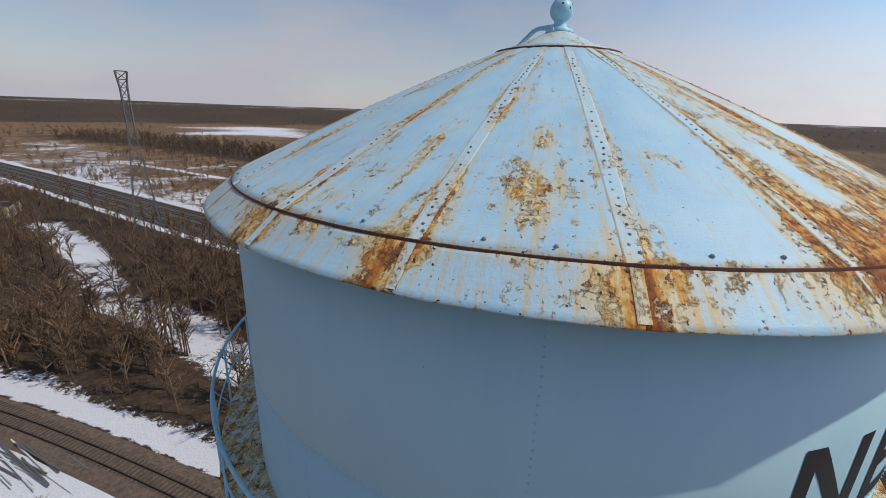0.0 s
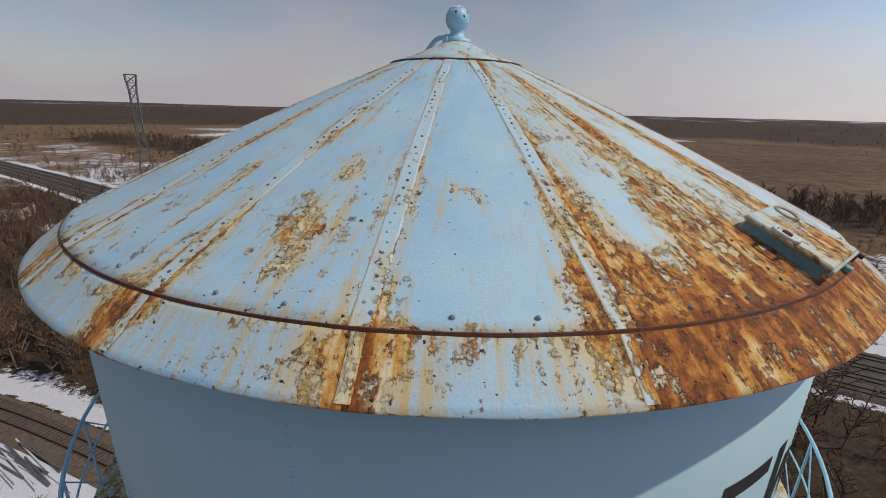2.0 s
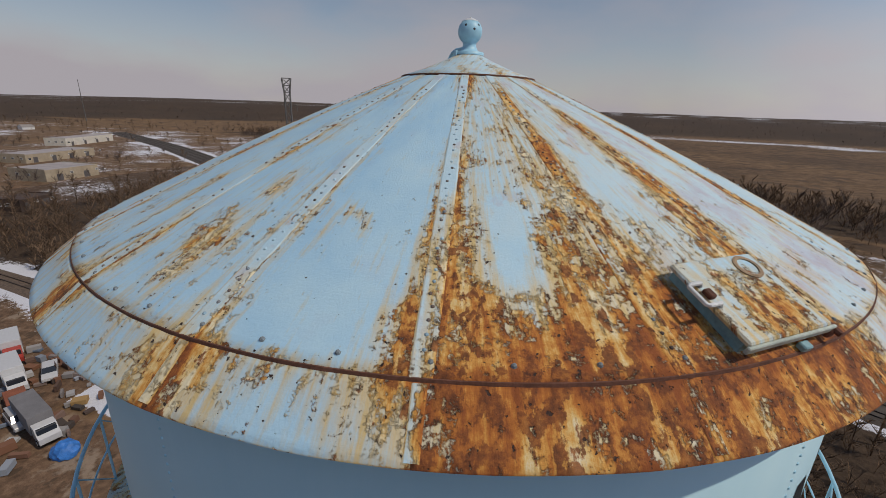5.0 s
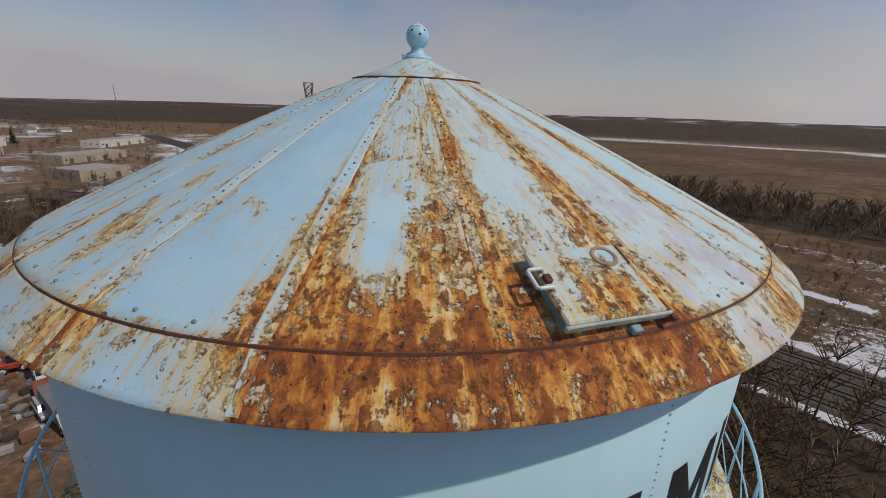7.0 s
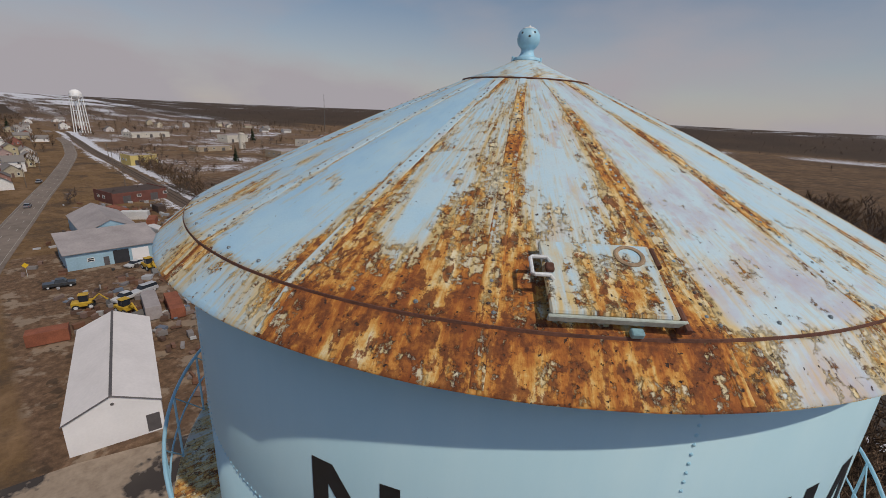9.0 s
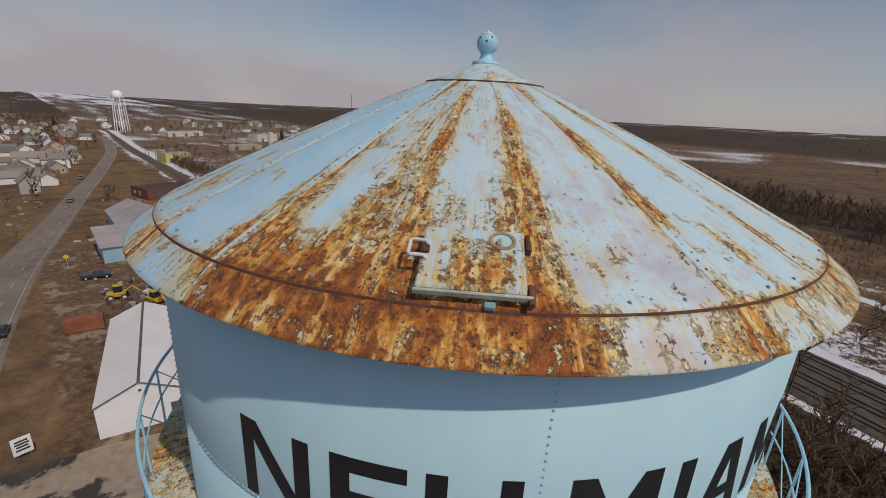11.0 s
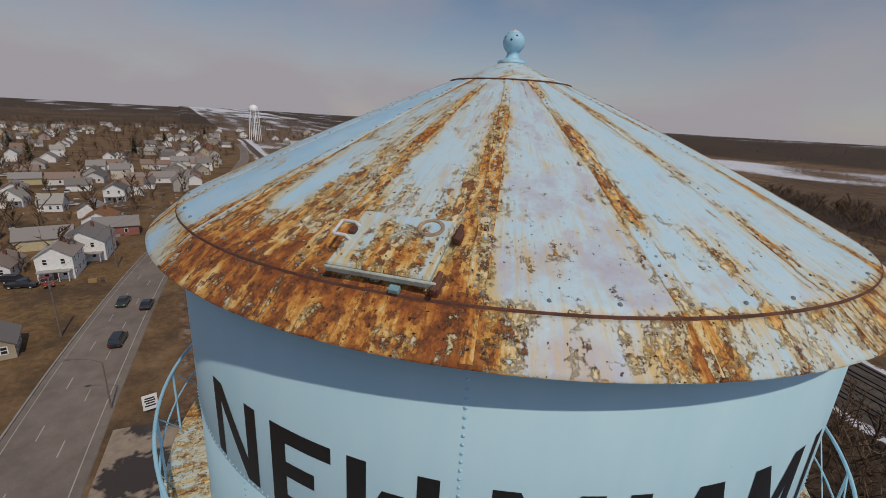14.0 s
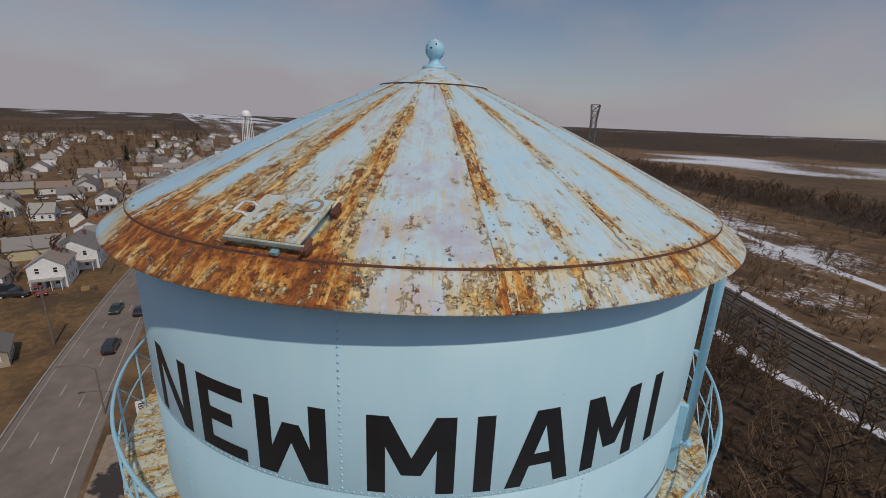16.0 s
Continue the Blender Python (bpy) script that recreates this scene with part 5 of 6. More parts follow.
rng = random.Random(23)
MASTER = []
for i, (l, w, e, r, st) in enumerate(((9, 7, 2.9, 5.4, 1), (11, 7.5, 3.0, 5.2, 1), (8, 7, 5.2, 7.8, 2), (12, 8, 3.0, 5.4, 1), (7, 6, 4.9, 7.6, 2), (10, 8, 2.9, 6.0, 1))):
    x, y = -240 - 26 * i, -46 + 3 * (i % 2)
    MASTER.append(house(pose(x, y, 0, 0, 0, rng.choice((0, 90)) + rng.uniform(-6, 6)), l, w, e, r, "small frame house with a shingle roof", None, None, st, False, i % 2 == 0, simple=True))
spots = []
for row in range(16):
    for col in range(22):
        x = -108 - col * (20 + 0.8 * col) - rng.uniform(0, 8)
        y = -60 - row * 18 - rng.uniform(0, 7) + 0.10 * (x + 200)
        if rng.random() < 0.86 and math.hypot(x, y) < 760:
            spots.append((x, y))
for k in range(46):
    x = -250 - rng.uniform(0, 420)
    y = float(np.interp(-x, [p_[0] * -1 for p_ in ROAD], [p_[1] for p_ in ROAD])) - rng.uniform(14, 75)
    spots.append((x, y))
for k in range(22):
    x = -146 - 9.5 * k
    y = float(np.interp(-x, [-p_[0] for p_ in ROAD], [p_[1] for p_ in ROAD])) - (15 if k % 2 else 31) - rng.uniform(0, 4)
    if not (-178 < x < -158 or -222 < x < -190):
        spots.append((x, y))
for k in range(40):
    spots.append((rng.uniform(-900, -560), rng.uniform(-160, 330)))
for i, (x, y) in enumerate(spots):
    if min(math.hypot(x - o.location.x, y - o.location.y) for o in MASTER) > 12:
        copy_thing(MASTER[rng.randrange(6)], pose(x, y, float(hill(np.float64(x), np.float64(y))), 0, 0, rng.choice((0, 90, 180, 270)) + 4 + rng.uniform(-5, 5)))

town_trees = []
while len(town_trees) < 1000:
    x, y = -100 - rng.random() ** 1.3 * 800, rng.uniform(-420, 60)
    if y < float(np.interp(-x, [-p_[0] for p_ in ROAD], [p_[1] for p_ in ROAD])) - 9 and all(math.hypot(x - a, y - b) > 6 for a, b in spots):
        town_trees.append((x, y, rng.uniform(0.7, 1.35)))
for k in range(230):
    x, y = rng.uniform(-900, -230), rng.uniform(60, 460)
    if clear(x, y) > 0:
        town_trees.append((x, y, rng.uniform(0.4, 1.0)))
for k in range(260):
    x = rng.uniform(-330, -60)
    town_trees.append((x, north(x) + rng.uniform(6, 16), rng.uniform(0.35, 0.8)))
grove("town_trees", town_trees, FAR, TWIG, "bare trees among the houses")
far_trees = []
while len(far_trees) < 2200:
    a, d = rng.uniform(30, 235), rng.uniform(600, 2100)
    x, y = d * math.cos(radians(a)), d * math.sin(radians(a))
    if 96 < a < 126 and 560 < d < 960 and rng.random() < 0.93:
        continue
    if a < 97 and d < 980 and rng.random() < 0.94:
        continue
    far_trees.append((x, y, rng.uniform(0.45, 0.85)))
for k in range(750):
    i, t = rng.randrange(len(BELT) - 1), rng.random()
    far_trees.append((BELT[i][0] * (1 - t) + BELT[i + 1][0] * t + rng.gauss(0, 22), BELT[i][1] * (1 - t) + BELT[i + 1][1] * t + rng.gauss(0, 22), rng.uniform(0.6, 1.1)))
while len(far_trees) < 3200:
    a, d = rng.uniform(138, 188), rng.uniform(190, 640)
    x, y = d * math.cos(radians(a)), d * math.sin(radians(a))
    if clear(x, y) > 1 and noise.noise((x / 45, y / 45, 7.0)) > 0.22 and not (-200 < x < -105 and -5 < y < 40):
        far_trees.append((x, y, rng.uniform(0.35, 0.7)))
STUB = [branches(rng, rng.uniform(6, 8), rng.uniform(3.4, 4.6), 9, 2, 0, 3.6) for _ in range(4)]
grove("far_woods", far_trees, STUB, bark("far_twigs", (0.085, 0.064, 0.055), (0.17, 0.125, 0.10)), "distant bare woods on the low hills")

scrub_spots = []
while len(scrub_spots) < 1700:
    x = rng.uniform(-230, 150)
    y = yardline(x) + 13 + 105 * rng.random() ** 1.3
    if clear(x, y) > 0 and noise.noise((x / 16, y / 16, 3.0)) > -0.12:
        scrub_spots.append((x, y, rng.uniform(0.16, 0.36)))
grove("field_scrub", scrub_spots, STUB, TWIG, "low brown scrub on the snowy field beyond the yard")


def conifer(m, h, label="dark green conifer among the houses"):
    t = thing("conifer", m, label, "tree", "conifers")
    bm = bmesh.new()
    tube(bm, (0, 0, -0.2), (0, 0, h * 0.9), h * 0.022, 0.03, 6)
    part("trunk", bm, BARK, t)
    bm = bmesh.new()
    r = random.Random(int(h * 10))
    for k in range(420):
        z = h * (0.08 + 0.9 * r.random() ** 1.2)
        rad = (h - z) * 0.27 * r.uniform(0.55, 1.1)
        a = r.uniform(0, 6.283)
        b = Vector((0.25 * rad * math.cos(a), 0.25 * rad * math.sin(a), z + 0.1 * rad))
        e = Vector((rad * math.cos(a), rad * math.sin(a), z - 0.25 * rad))
        n = Vector((-math.sin(a), math.cos(a), 0)) * rad * 0.22
        w = [bm.verts.new(q) for q in (b, (b + e) / 2 + n + Vector((0, 0, 0.1)), e, (b + e) / 2 - n - Vector((0, 0, 0.12)))]
        bm.faces.new(w)
    part("crown", bm, bark("needles", (0.012, 0.022, 0.012), (0.035, 0.055, 0.03)), t)
    return t


c0 = conifer(pose(-420, -38, 0), 14)
for x, y, s in ((-360, -88, 0.9), (-300, -110, 0.8), (-250, -75, 0.7), (-520, -20, 1.0), (-310, 118, 0.8), (-480, 205, 1.1), (-620, 20, 1.1), (-108, 138, 0.4), (-455, -120, 1.0), (-95, 125, 0.35)):
    copy_thing(c0, pose(x, y, 0, 0, 0, x) @ Matrix.Scale(s, 4))


# ---- pylon, the other tower, poles ----
STEEL = plain("galvanised_lattice", (0.16, 0.155, 0.15), 0.6, 0.4, vary=0.25, scale=2)
WHITESTEEL = plain("white_tower_paint", (0.86, 0.86, 0.85), 0.5, vary=0.08, scale=1)


def pylon(m, height):
    t = thing("pylon", m, "tall grey lattice power pylon with flared top", "pylon")

    def half(z):
        k = z / height
        return 3.6 + (0.95 - 3.6) * min(1, k / 0.6) if k < 0.9 else 0.95 + (k - 0.9) * 5.5

    levels = [0, 0.17, 0.32, 0.45, 0.56, 0.64, 0.71, 0.78, 0.84, 0.9, 0.95, 1.0]
    sg = ((1, 1), (-1, 1), (-1, -1), (1, -1))
    for sx, sy in sg:
        bm = bmesh.new()
        for a, b in zip(levels, levels[1:]):
            za, zb_ = a * height, b * height
            ya, yb = min(half(za), 0.95) if a >= 0.9 else half(za), min(half(zb_), 0.95) if b > 0.9 else half(zb_)
            tube(bm, (sx * half(za), sy * ya, za), (sx * half(zb_), sy * yb, zb_), 0.24, seg=4)
        part("leg", bm, STEEL, t)
    for a, b in zip(levels, levels[1:]):
        for i in range(4):
            (ax, ay), (bx, by) = sg[i], sg[(i + 1) % 4]
            za, zb_ = a * height, b * height
            ha, hb = half(za), half(zb_)
            ya, yb = min(ha, 0.95) if a >= 0.9 else ha, min(hb, 0.95) if b > 0.9 else hb
            for p_, q_ in (((ax * ha, ay * ya, za), (bx * hb, by * yb, zb_)), ((bx * ha, by * ya, za), (ax * hb, ay * yb, zb_)), ((ax * hb, ay * yb, zb_), (bx * hb, by * yb, zb_))):
                bm = bmesh.new()
                tube(bm, p_, q_, 0.11, seg=3)
                part("brace", bm, STEEL, t)
    for z in (0.70, 0.80):
        bm = bmesh.new()
        tube(bm, (0.9, 0, z * height), (3.0, 0, z * height + 0.6), 0.09, seg=4)
        tube(bm, (3.0, 0, z * height + 0.6), (3.0, 0, z * height - 1.2), 0.12, seg=6)
        part("crossarm", bm, STEEL, t)
    return t


pylon(pose(-104, 127.5, 0, 0, 0, 35), 47.5)

wt = thing("white_water_tower", pose(-601, 76, 0) @ Matrix.Scale(0.98, 4), "distant white water tower on tall legs", "water tower")
bm = bmesh.new()
lathe(bm, [(0.0, 34.0), (3.0, 34.8), (5.2, 36.6), (5.6, 38.5), (5.6, 40.5), (4.8, 42.6), (2.6, 44.2), (0.0, 44.8)], 32)
part("tank", bm, WHITESTEEL, wt, smooth=True)
bm = bmesh.new()
tube(bm, (0, 0, 0), (0, 0, 34.5), 0.75, seg=14)
part("riser", bm, WHITESTEEL, wt)
for k in range(6):
    bm = bmesh.new()
    tube(bm, pol(7.2, 60 * k + 10, 0), pol(5.5, 60 * k + 10, 38), 0.42, seg=8)
    part("leg", bm, WHITESTEEL, wt)
    for z, z2 in ((11, 23), (23, 34)):
        bm = bmesh.new()
        tube(bm, pol(7.2 - z * 0.045, 60 * k + 10, z), pol(7.2 - z * 0.045, 60 * k + 70, z), 0.12, seg=4)
        part("strut", bm, WHITESTEEL, wt)
bm = bmesh.new()
lathe(bm, [(6.2, 37.6), (6.3, 37.6), (6.3, 38.7), (6.2, 38.7), (6.2, 37.6)], 32)
part("balcony", bm, WHITESTEEL, wt)

WOODPOLE = plain("pole_wood", (0.17, 0.13, 0.10), 0.9, vary=0.3, scale=4)
mast = thing("radio_mast", pose(-760, 470, 0), "thin distant radio mast", "mast")
bm = bmesh.new()
tube(bm, (0, 0, 0), (0, 0, 62), 0.6, 0.35, 6)
part("pole", bm, STEEL, mast)


def utility_pole(m, h=10.8):
    t = thing("utility_pole", m, "wooden utility pole with a crossarm", "utility pole", "poles along the road")
    bm = bmesh.new()
    tube(bm, (0, 0, -0.3), (0, 0, h), 0.16, 0.11, 8)
    part("pole", bm, WOODPOLE, t)
    bm = bmesh.new()
    box(bm, (-0.06, -1.2, h - 0.75), (0.06, 1.2, h - 0.62))
    part("crossarm", bm, WOODPOLE, t)
    for y in (-1.1, -0.4, 0.4, 1.1):
        part("insulator", studs([((0, y, h - 0.62), (0, 0, 1))], 0.06, 0.16), GALV, t)
    bm = bmesh.new()
    tube(bm, (0.25, 0, h - 2.0), (0.25, 0, h - 1.1), 0.2, seg=8)
    part("transformer", bm, STEEL, t)
    return t


pole0 = utility_pole(pose(-83.5, -25.8, 0, 0, 0, 8))
for x, y in ((-120, -21.5), (-160, -12), (-205, -4), (-250, 6), (-300, 15)):
    copy_thing(pole0, pose(x, y, 0, 0, 0, 14))
for x, y in ((-235, 38), (-270, 44), (-300, 46), (-345, 52)):
    copy_thing(pole0, pose(x, y, 0, 0, 0, 5))
WIRE = plain("wire", (0.03, 0.03, 0.03), 0.6)
ends = [(-83.5, -25.8), (-120, -21.5), (-160, -12), (-205, -4), (-250, 6), (-300, 15)]
for (ax, ay), (bx, by) in zip(ends, ends[1:]):
    for o in (-1.1, 1.1):
        bm = bmesh.new()
        path_tube(bm, [(ax + (bx - ax) * i / 8, ay + (by - ay) * i / 8 + o, 10.2 - 0.9 * (1 - (i / 4 - 1) ** 2)) for i in range(9)], 0.018, 3)
        tagged(new("power_line", mesh_of(bm, "power_line")), "thin black cable between the poles", "cable", "cables").data.materials.append(WIRE)

lamp = thing("street_lamp", pose(-57.5, -16.2, 0), "grey street lamp with an arm over the road", "street lamp")
bm = bmesh.new()
tube(bm, (0, 0, 0), (0, 0, 7.0), 0.11, 0.07, 8)
part("pole", bm, WOODPOLE, lamp)
bm = bmesh.new()
path_tube(bm, [(0, 0, 6.9), (-0.2, -0.9, 7.5), (-0.5, -2.0, 7.75), (-0.9, -3.4, 7.8)], 0.045, 6)
part("arm", bm, WOODPOLE, lamp)
bm = bmesh.new()
box(bm, (-1.15, -4.0, 7.70), (-0.8, -3.3, 7.86), bevel=0.03)
part("head", bm, WOODPOLE, lamp)

sign = thing("roadside_sign", Matrix.Translation((-54.5, -11.6, 0)) @ pose(0, 0, 0, 0, 0, 10), "small white roadside sign with dark lines", "sign")
bm = bmesh.new()
box(bm, (0.0, -0.85, 0.5), (0.1, 0.85, 2.7), bevel=0.02)
board = part("board", bm, TRIM, sign)
for z, w in ((2.2, 0.55), (1.85, 0.6), (1.5, 0.5), (1.1, 0.6)):
    bm = bmesh.new()
    box(bm, (0.1, -w, z - 0.11), (0.106, w, z + 0.11))
    part("bar", bm, DARKHOLE, board)
for y in (-0.6, 0.6):
    bm = bmesh.new()
    box(bm, (-0.08, y - 0.05, -0.2), (0.0, y + 0.05, 2.4))
    part("post", bm, WOODPOLE, sign)
ysign = thing("warning_sign", pose(-123.5, -3.2, 0), "yellow diamond warning sign on a post", "sign")
bm = bmesh.new()
tube(bm, (0, 0, 0), (0, 0, 2.6), 0.04, seg=6)
part("post", bm, GALV, ysign)
bm = bmesh.new()
box(bm, (0.04, -0.45, -0.45), (0.07, 0.45, 0.45), Matrix.Translation((0, 0, 2.7)) @ pose(0, 0, 0, 45, 0, 0), 0.01)
part("plate", bm, plain("sign_yellow", (0.75, 0.48, 0.03), 0.5, vary=0.1), ysign)


# ---- vehicles ----
def car_paint(name, color):
    m = Nodes(name, 0.28)
    m.b.inputs["Coat Weight"].default_value = 0.4
    v = m.coords()
    m.color(m.mix(m.noise(v, 3.0, 4), tuple(c * 0.8 for c in color), color))
    return m.m


TYRE = plain("tyre_rubber", (0.02, 0.02, 0.02), 0.9)
LAMPW = plain("headlamp_glass", (0.6, 0.6, 0.58), 0.2, vary=0.1)
LAMPR = plain("tail_lamp", (0.35, 0.02, 0.02), 0.3, vary=0.1)
PROFILES = {"sedan": ([(-2.25, 0.35), (2.25, 0.35), (2.28, 0.72), (1.2, 0.92), (-1.7, 0.98), (-2.28, 0.85)], [(1.15, 0.9), (0.45, 1.42), (-0.95, 1.42), (-1.75, 0.96)]),
            "suv": ([(-2.35, 0.4), (2.35, 0.4), (2.38, 0.95), (1.35, 1.12), (-2.3, 1.18), (-2.38, 0.9)], [(1.3, 1.1), (0.7, 1.78), (-2.05, 1.80), (-2.3, 1.16)]),
            "pickup": ([(-2.7, 0.45), (2.7, 0.45), (2.72, 1.0), (1.5, 1.15), (-2.7, 1.15)], [(1.45, 1.13), (0.85, 1.82), (-0.5, 1.82), (-0.75, 1.13)])}


def prism(bm, prof, hw, top=None):
    a = [bm.verts.new((x, -hw if top is None or z < top else -hw * 0.82, z)) for x, z in prof]
    b = [bm.verts.new((x, hw if top is None or z < top else hw * 0.82, z)) for x, z in prof]
    bm.faces.new(a)
    bm.faces.new(b[::-1])
    for i in range(len(prof)):
        j = (i + 1) % len(prof)
        bm.faces.new((a[j], a[i], b[i], b[j]))
    bmesh.ops.recalc_face_normals(bm, faces=bm.faces)


def wheels(t, xs, hw, r=0.34):
    for x in xs:
        for s in (-1, 1):
            bm = bmesh.new()
            tube(bm, (x, s * (hw - 0.2), r), (x, s * (hw + 0.02), r), r, seg=14)
            wh = part("wheel", bm, TYRE, t)
            bm = bmesh.new()
            tube(bm, (x, s * (hw + 0.02), r), (x, s * (hw + 0.035), r), r * 0.58, seg=10)
            part("rim", bm, GALV, wh)


def car(m, kind, color, label, group="cars"):
    t = thing("car", m, label, "car", group)
    paint = car_paint("car_paint", color)
    body, cabin = PROFILES[kind]
    bm = bmesh.new()
    prism(bm, body, 0.9)
    bmesh.ops.bevel(bm, geom=list(bm.edges), offset=0.06, segments=1, affect="EDGES")
    part("body", bm, paint, t)
    bm = bmesh.new()
    prism(bm, cabin, 0.84, 1.3)
    part("glazing", bm, WINDOWGLASS, t, "dark glazed cabin")
    top = max(z for _, z in cabin)
    xs = [x for x, z in cabin if z > top - 0.1]
    bm = bmesh.new()
    box(bm, (min(xs) - 0.05, -0.70, top - 0.03), (max(xs) + 0.05, 0.70, top + 0.04), bevel=0.03)
    part("roof", bm, paint, t)
    wheels(t, (body[0][0] + 0.85, body[1][0] - 0.85), 0.86)
    for s in (-0.62, 0.62):
        for x, mt, nm in ((body[1][0] + 0.02, LAMPW, "headlight"), (body[0][0] - 0.04, LAMPR, "tail_light")):
            bm = bmesh.new()
            box(bm, (x - 0.03, s - 0.16, 0.66), (x + 0.03, s + 0.16, 0.78))
            part(nm, bm, mt, t)
    return t


def box_truck(m, cab, load, label, length=6.5):
    t = thing("truck", m, label, "truck", "vehicles in the yard")
    bm = bmesh.new()
    box(bm, (-length + 1.2, -1.2, 0.95), (1.0, 1.2, 3.35), bevel=0.04)
    part("box", bm, load, t)
    bm = bmesh.new()
    prism(bm, [(1.1, 0.55), (3.2, 0.55), (3.25, 1.3), (2.6, 1.55), (2.2, 2.35), (1.1, 2.4)], 1.05)
    part("cab", bm, cab, t)
    bm = bmesh.new()
    box(bm, (2.25, -0.92, 1.55), (2.62, 0.92, 2.25), bevel=0.02)
    part("windscreen", bm, WINDOWGLASS, t)
    bm = bmesh.new()
    box(bm, (-length + 1.4, -0.45, 0.55), (3.0, 0.45, 0.95))
    part("chassis", bm, DARKHOLE, t)
    wheels(t, (-length + 2.4, 2.3), 1.08, 0.45)
    return t


def digger(m, paint, label):
    t = thing("loader", m, label, "digger", "machines in the yard")
    bm = bmesh.new()
    box(bm, (-2.0, -0.9, 0.7), (1.2, 0.9, 1.6), bevel=0.1)
    part("body", bm, paint, t)
    bm = bmesh.new()
    box(bm, (-0.7, -0.7, 1.6), (0.7, 0.7, 2.9), bevel=0.06)
    part("cab", bm, WINDOWGLASS, t)
    bm = bmesh.new()
    box(bm, (-0.8, -0.8, 2.9), (0.8, 0.8, 3.0), bevel=0.03)
    part("cab_roof", bm, paint, t)
    bm = bmesh.new()
    path_tube(bm, [(1.0, 0, 1.4), (2.4, 0, 2.6), (3.6, 0, 1.2)], 0.16, 6)
    part("arm", bm, paint, t)
    bm = bmesh.new()
    prism(bm, [(3.3, 0.1), (4.2, 0.1), (3.6, 1.2), (3.3, 1.2)], 1.0)
    part("bucket", bm, STEEL, t)
    wheels(t, (-1.3, 1.0), 0.95, 0.6)
    return t


# on the road
car(pose(-77.0, -17.2, 0.12, 0, 0, 172), "suv", (0.02, 0.022, 0.026), "dark sport utility car on the road")
car(pose(-94.5, -18.0, 0.12, 0, 0, -8), "sedan", (0.03, 0.045, 0.035), "dark green saloon car on the road")
car(pose(-91.5, -13.9, 0.12, 0, 0, 172), "sedan", (0.03, 0.03, 0.034), "black saloon car on the road")
c1 = car(pose(-205, 3.0, 0.12, 0, 0, 168), "sedan", (0.22, 0.22, 0.23), "small grey car on the road")
for x, y, r_ in ((-262, 11, -15),):
    copy_thing(c1, pose(x, y, 0.12, 0, 0, r_))
# in the work yard
WHITECAR, GREYCAR = car_paint("white_truck_paint", (0.62, 0.62, 0.62)), plain("grey_tarp", (0.17, 0.165, 0.17), 0.85, vary=0.2, scale=3)
REDP, YELP, BLUEP = plain("red_machine_paint", (0.38, 0.045, 0.03), 0.5, vary=0.3), plain("yellow_machine_paint", (0.52, 0.32, 0.03), 0.5, vary=0.3), plain("blue_tarp", (0.03, 0.17, 0.50), 0.6, vary=0.35, scale=5, bump=0.6)
box_truck(pose(-57.5, 18.2, 0, 0, 0, -14), WHITECAR, GREYCAR, "white truck with a grey covered bed in the yard", 7)
box_truck(pose(-71.5, 22.8, 0, 0, 0, -20), WHITECAR, WHITECAR, "white box truck parked in the yard", 6)
car(pose(-62.0, 18.2, 0, 0, 0, -14), "suv", (0.45, 0.45, 0.46), "silver car parked beside the truck", "vehicles in the yard")
car(pose(-70.0, 26.2, 0, 0, 0, -30), "pickup", (0.6, 0.6, 0.6), "white pickup parked in the yard", "vehicles in the yard")
box_truck(pose(-80, 27, 0, 0, 0, -24), REDP, WHITECAR, "white and red truck in the yard", 6)
digger(pose(-77, 22.0, 0, 0, 0, 60), REDP, "red tractor loader in the yard")
car(pose(-96.5, 9.6, 0, 0, 0, -65), "pickup", (0.62, 0.62, 0.62), "white pickup parked on the dirt", "vehicles in the yard")
car(pose(-117.5, 15.6, 0, 0, 0, -60), "sedan", (0.6, 0.6, 0.6), "white car outside the workshop", "vehicles in the yard")
car(pose(-98.5, 13.2, 0, 0, 0, -70), "suv", (0.5, 0.5, 0.52), "pale car behind the container", "vehicles in the yard")
digger(pose(-97, 3.0, 0, 0, 0, 75), YELP, "yellow loader parked on the dirt")
digger(pose(-90, 8.0, 0, 0, 0, 20), YELP, "yellow digger behind the white building")
digger(pose(-113, 17.5, 0, 0, 0, 10), YELP, "yellow loader outside the workshop")
car(pose(-112.5, 1.0, 0, 0, 0, 80), "pickup", (0.05, 0.055, 0.06), "dark pickup near the workshop", "vehicles in the yard")
car(pose(-112, -33, 0, 0, 0, 20), "pickup", (0.30, 0.02, 0.02), "red pickup by the white house", "parked cars")
car(pose(-116, -39, 0, 0, 0, 70), "suv", (0.03, 0.03, 0.035), "black car parked by the white house", "parked cars")
car(pose(-112, -37, 0, 0, 0, 75), "pickup", (0.03, 0.03, 0.035), "black pickup parked by the white house", "parked cars")
car(pose(-127, -37, 0, 0, 0, 10), "suv", (0.32, 0.03, 0.03), "red car behind the white house", "parked cars")
pk = car(pose(-222, -28, 0, 0, 0, 80), "sedan", (0.55, 0.55, 0.55), "silver car parked in the town", "parked cars")
rng = random.Random(4)
for k in range(34):
    copy_thing(pk, pose(-180 - rng.uniform(0, 260), -40 - rng.uniform(0, 160), 0, 0, 0, rng.choice((0, 90)) + rng.uniform(-8, 8)))


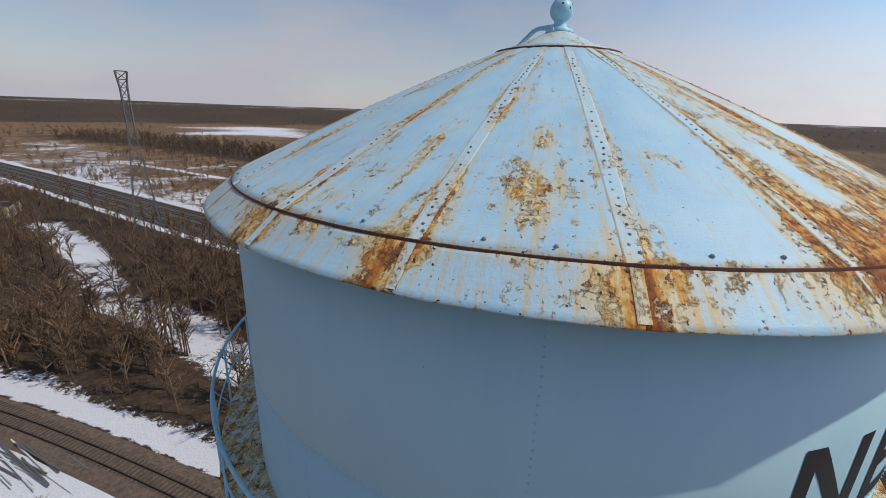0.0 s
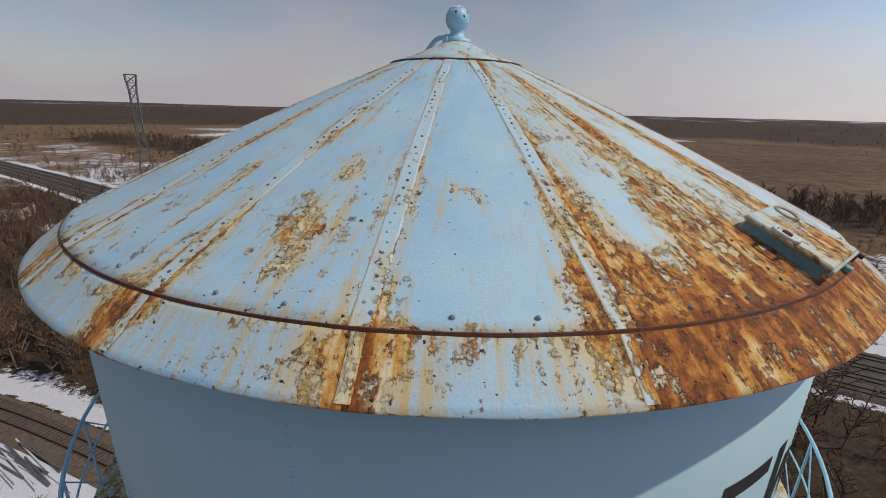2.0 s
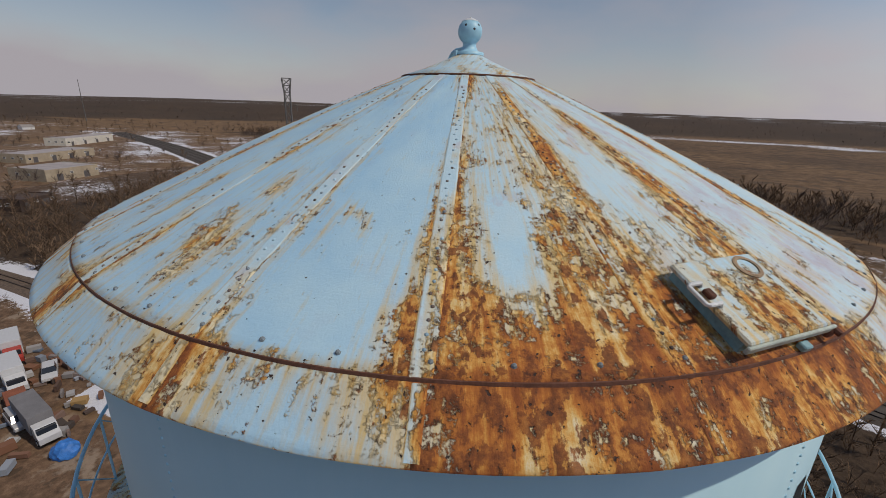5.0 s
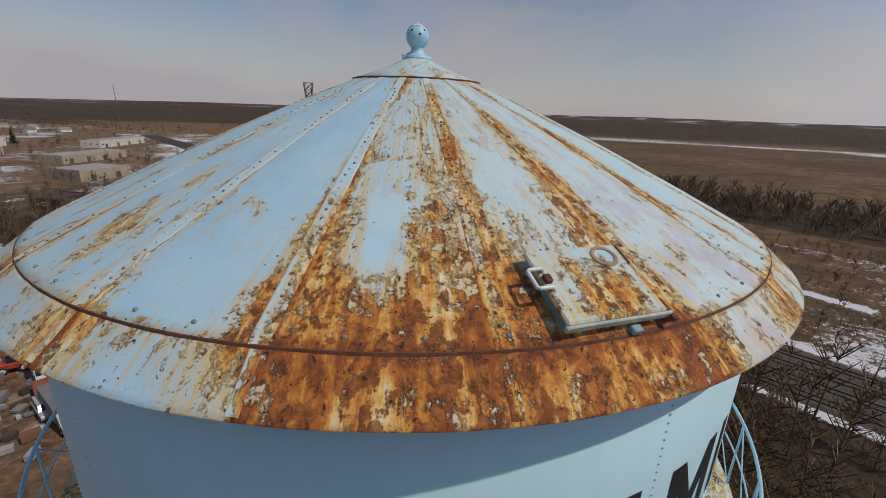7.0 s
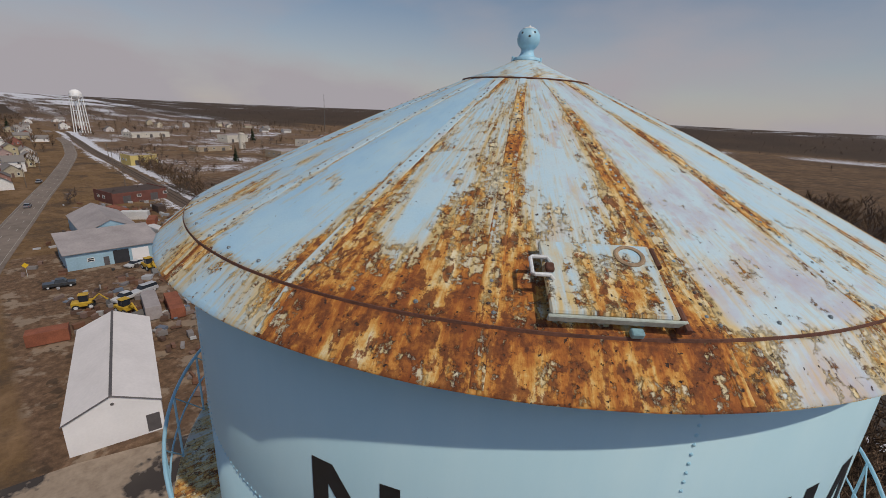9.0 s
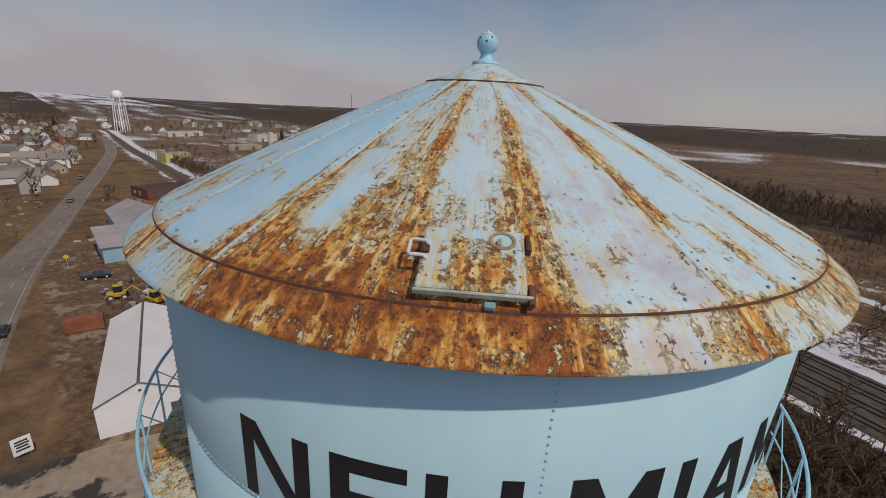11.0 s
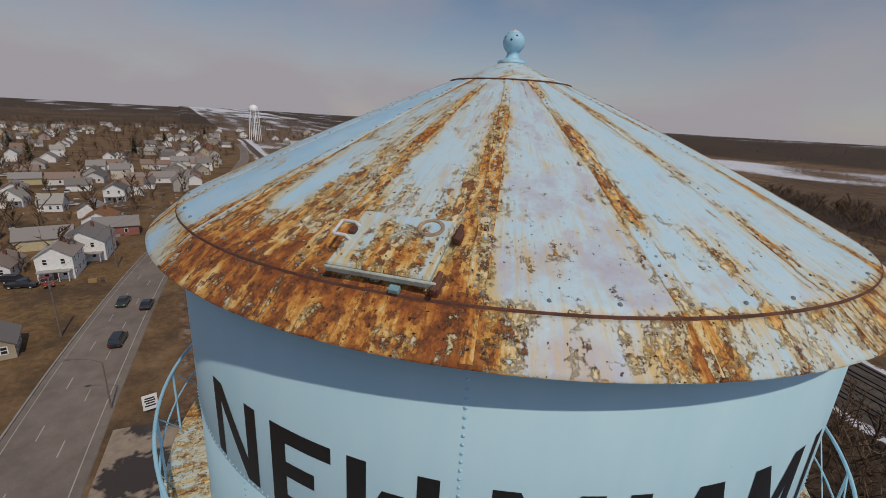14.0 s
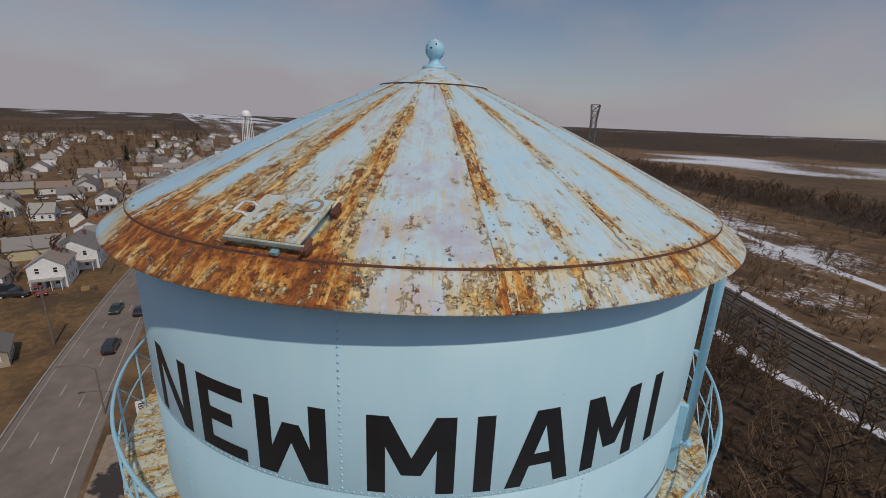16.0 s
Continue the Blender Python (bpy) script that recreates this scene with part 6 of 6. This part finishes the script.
def container(m, mat, size, label):
    t = thing("container", m, label, "container", "containers in the yard")
    l, w, h = size
    bm = bmesh.new()
    box(bm, (-l / 2, -w / 2, 0), (l / 2, w / 2, h), bevel=0.04)
    bdy = part("body", bm, mat, t)
    for k in range(int(l / 0.6)):
        for s in (-1, 1):
            bm = bmesh.new()
            x = -l / 2 + 0.4 + 0.6 * k
            box(bm, (x, s * w / 2 - 0.03, 0.15), (x + 0.25, s * w / 2 + 0.03, h - 0.15))
            part("rib", bm, mat, bdy)
    return t


RUSTRED = plain("rust_red_steel", (0.26, 0.085, 0.045), 0.85, vary=0.4, scale=2)
container(pose(-86, -3.4, 0, 0, 0, 80), RUSTRED, (5.5, 2.4, 2.2), "rust-red steel skip beside the white building")
container(pose(-88, 11.8, 0, 0, 0, -8), GREYROOF, (9, 2.5, 2.6), "long grey trailer box in the yard")
container(pose(-86, 15.2, 0, 0, 0, -8), RUSTRED, (9, 2.4, 2.0), "rust-red container in the yard")
container(pose(-66.5, 20.4, 0, 0, 0, -20), RUSTRED, (4, 2.2, 1.5), "rust-brown skip among the trucks")
WHITETRAILER = plain("white_trailer", (0.62, 0.61, 0.60), 0.6, vary=0.2, scale=1)
for x, y, r_, sz, mt, lb in ((-142, 27, 10, (9, 2.5, 2.8), WHITETRAILER, "white trailer box behind the workshop"), (-156, 29, -20, (7, 2.4, 2.6), RUSTRED, "rust-red container behind the hall"), (-150, 34, 30, (6, 2.4, 2.4), GREYROOF, "grey container by the tracks"),
                             (-168, 27, 60, (8, 2.5, 2.8), WHITETRAILER, "white trailer box beside the hall"), (-176, 36, 5, (6, 2.4, 2.4), BROWNROOF, "dark brown container by the tracks"), (-178, 24, 15, (9, 3, 2.6), RUSTRED, "long rust-red container near the shop"), (-135, 33, -8, (5, 2.4, 2.4), WHITETRAILER, "short white trailer by the tracks")):
    container(pose(x, y, 0, 0, 0, r_), mt, sz, lb)
tarp = thing("tarpaulin_heap", pose(-51.6, 17.2, 0), "bright blue tarpaulin over a heap", "tarpaulin")
bm = bmesh.new()
bmesh.ops.create_icosphere(bm, subdivisions=3, radius=1)
for v in bm.verts:
    n = 1 + 0.22 * noise.noise(v.co * 2.2)
    v.co = Vector((v.co.x * 1.5 * n, v.co.y * 1.3 * n, max(-0.05, v.co.z * 1.3 * n + 0.3)))
part("sheet", bm, BLUEP, tarp)

# pipes stacked on the snow, and scrap
rng = random.Random(31)
for k in range(16):
    x, y = -47.5 + rng.uniform(-3, 3), 29.2 + rng.uniform(-1.6, 1.6)
    bm = bmesh.new()
    r_ = rng.uniform(0.06, 0.13)
    l = rng.uniform(3, 5)
    tube(bm, (-l, 0, r_), (l, 0, r_), r_, seg=7)
    o = new("steel_pipe", mesh_of(bm, "steel_pipe"))
    o.data.materials.append(STEEL if k % 3 else GALV)
    o.matrix_basis = pose(x, y, 0.02 + 0.2 * (k % 3 == 2), 0, 0, -22 + rng.uniform(-6, 6))
    tagged(o, "long grey steel pipe lying on the snow", "pipe", "pipes on the snow")
SCRAP = Nodes("scrap", 0.8)
SCRAP.color(SCRAP.ramp(SCRAP.island(), ((0.0, (0.05, 0.045, 0.04)), (0.3, (0.20, 0.09, 0.05)), (0.55, (0.22, 0.20, 0.19)), (0.75, (0.5, 0.5, 0.5)), (0.9, (0.12, 0.16, 0.22)), (1.0, (0.36, 0.22, 0.08)))))
bm = bmesh.new()
for k in range(620):
    if k >= 480:
        x, y = rng.uniform(-200, -128), rng.uniform(22, 40)
    elif k < 150:
        x, y = rng.uniform(-84, -54), rng.uniform(9, 30)
    elif k < 260:
        x, y = rng.uniform(-112, -84), rng.uniform(0, 24)
    else:
        x, y = rng.uniform(-230, -110), rng.uniform(-60, 36)
    if clear(x, y) < 0 or (-79 < x < -51 and -5 < y < 7):
        continue
    s = [rng.uniform(0.2, 1.0) for _ in range(3)]
    box(bm, (-s[0], -s[1] * 0.6, -0.05), (s[0], s[1] * 0.6, s[2] * 0.9), pose(x, y, 0, 0, 0, rng.uniform(0, 180)))
sc = tagged(new("scrap_heaps", mesh_of(bm, "scrap_heaps")), "scattered scrap, pallets and crates on the dirt", "scrap", kind="stuff")
sc.data.materials.append(SCRAP.m)
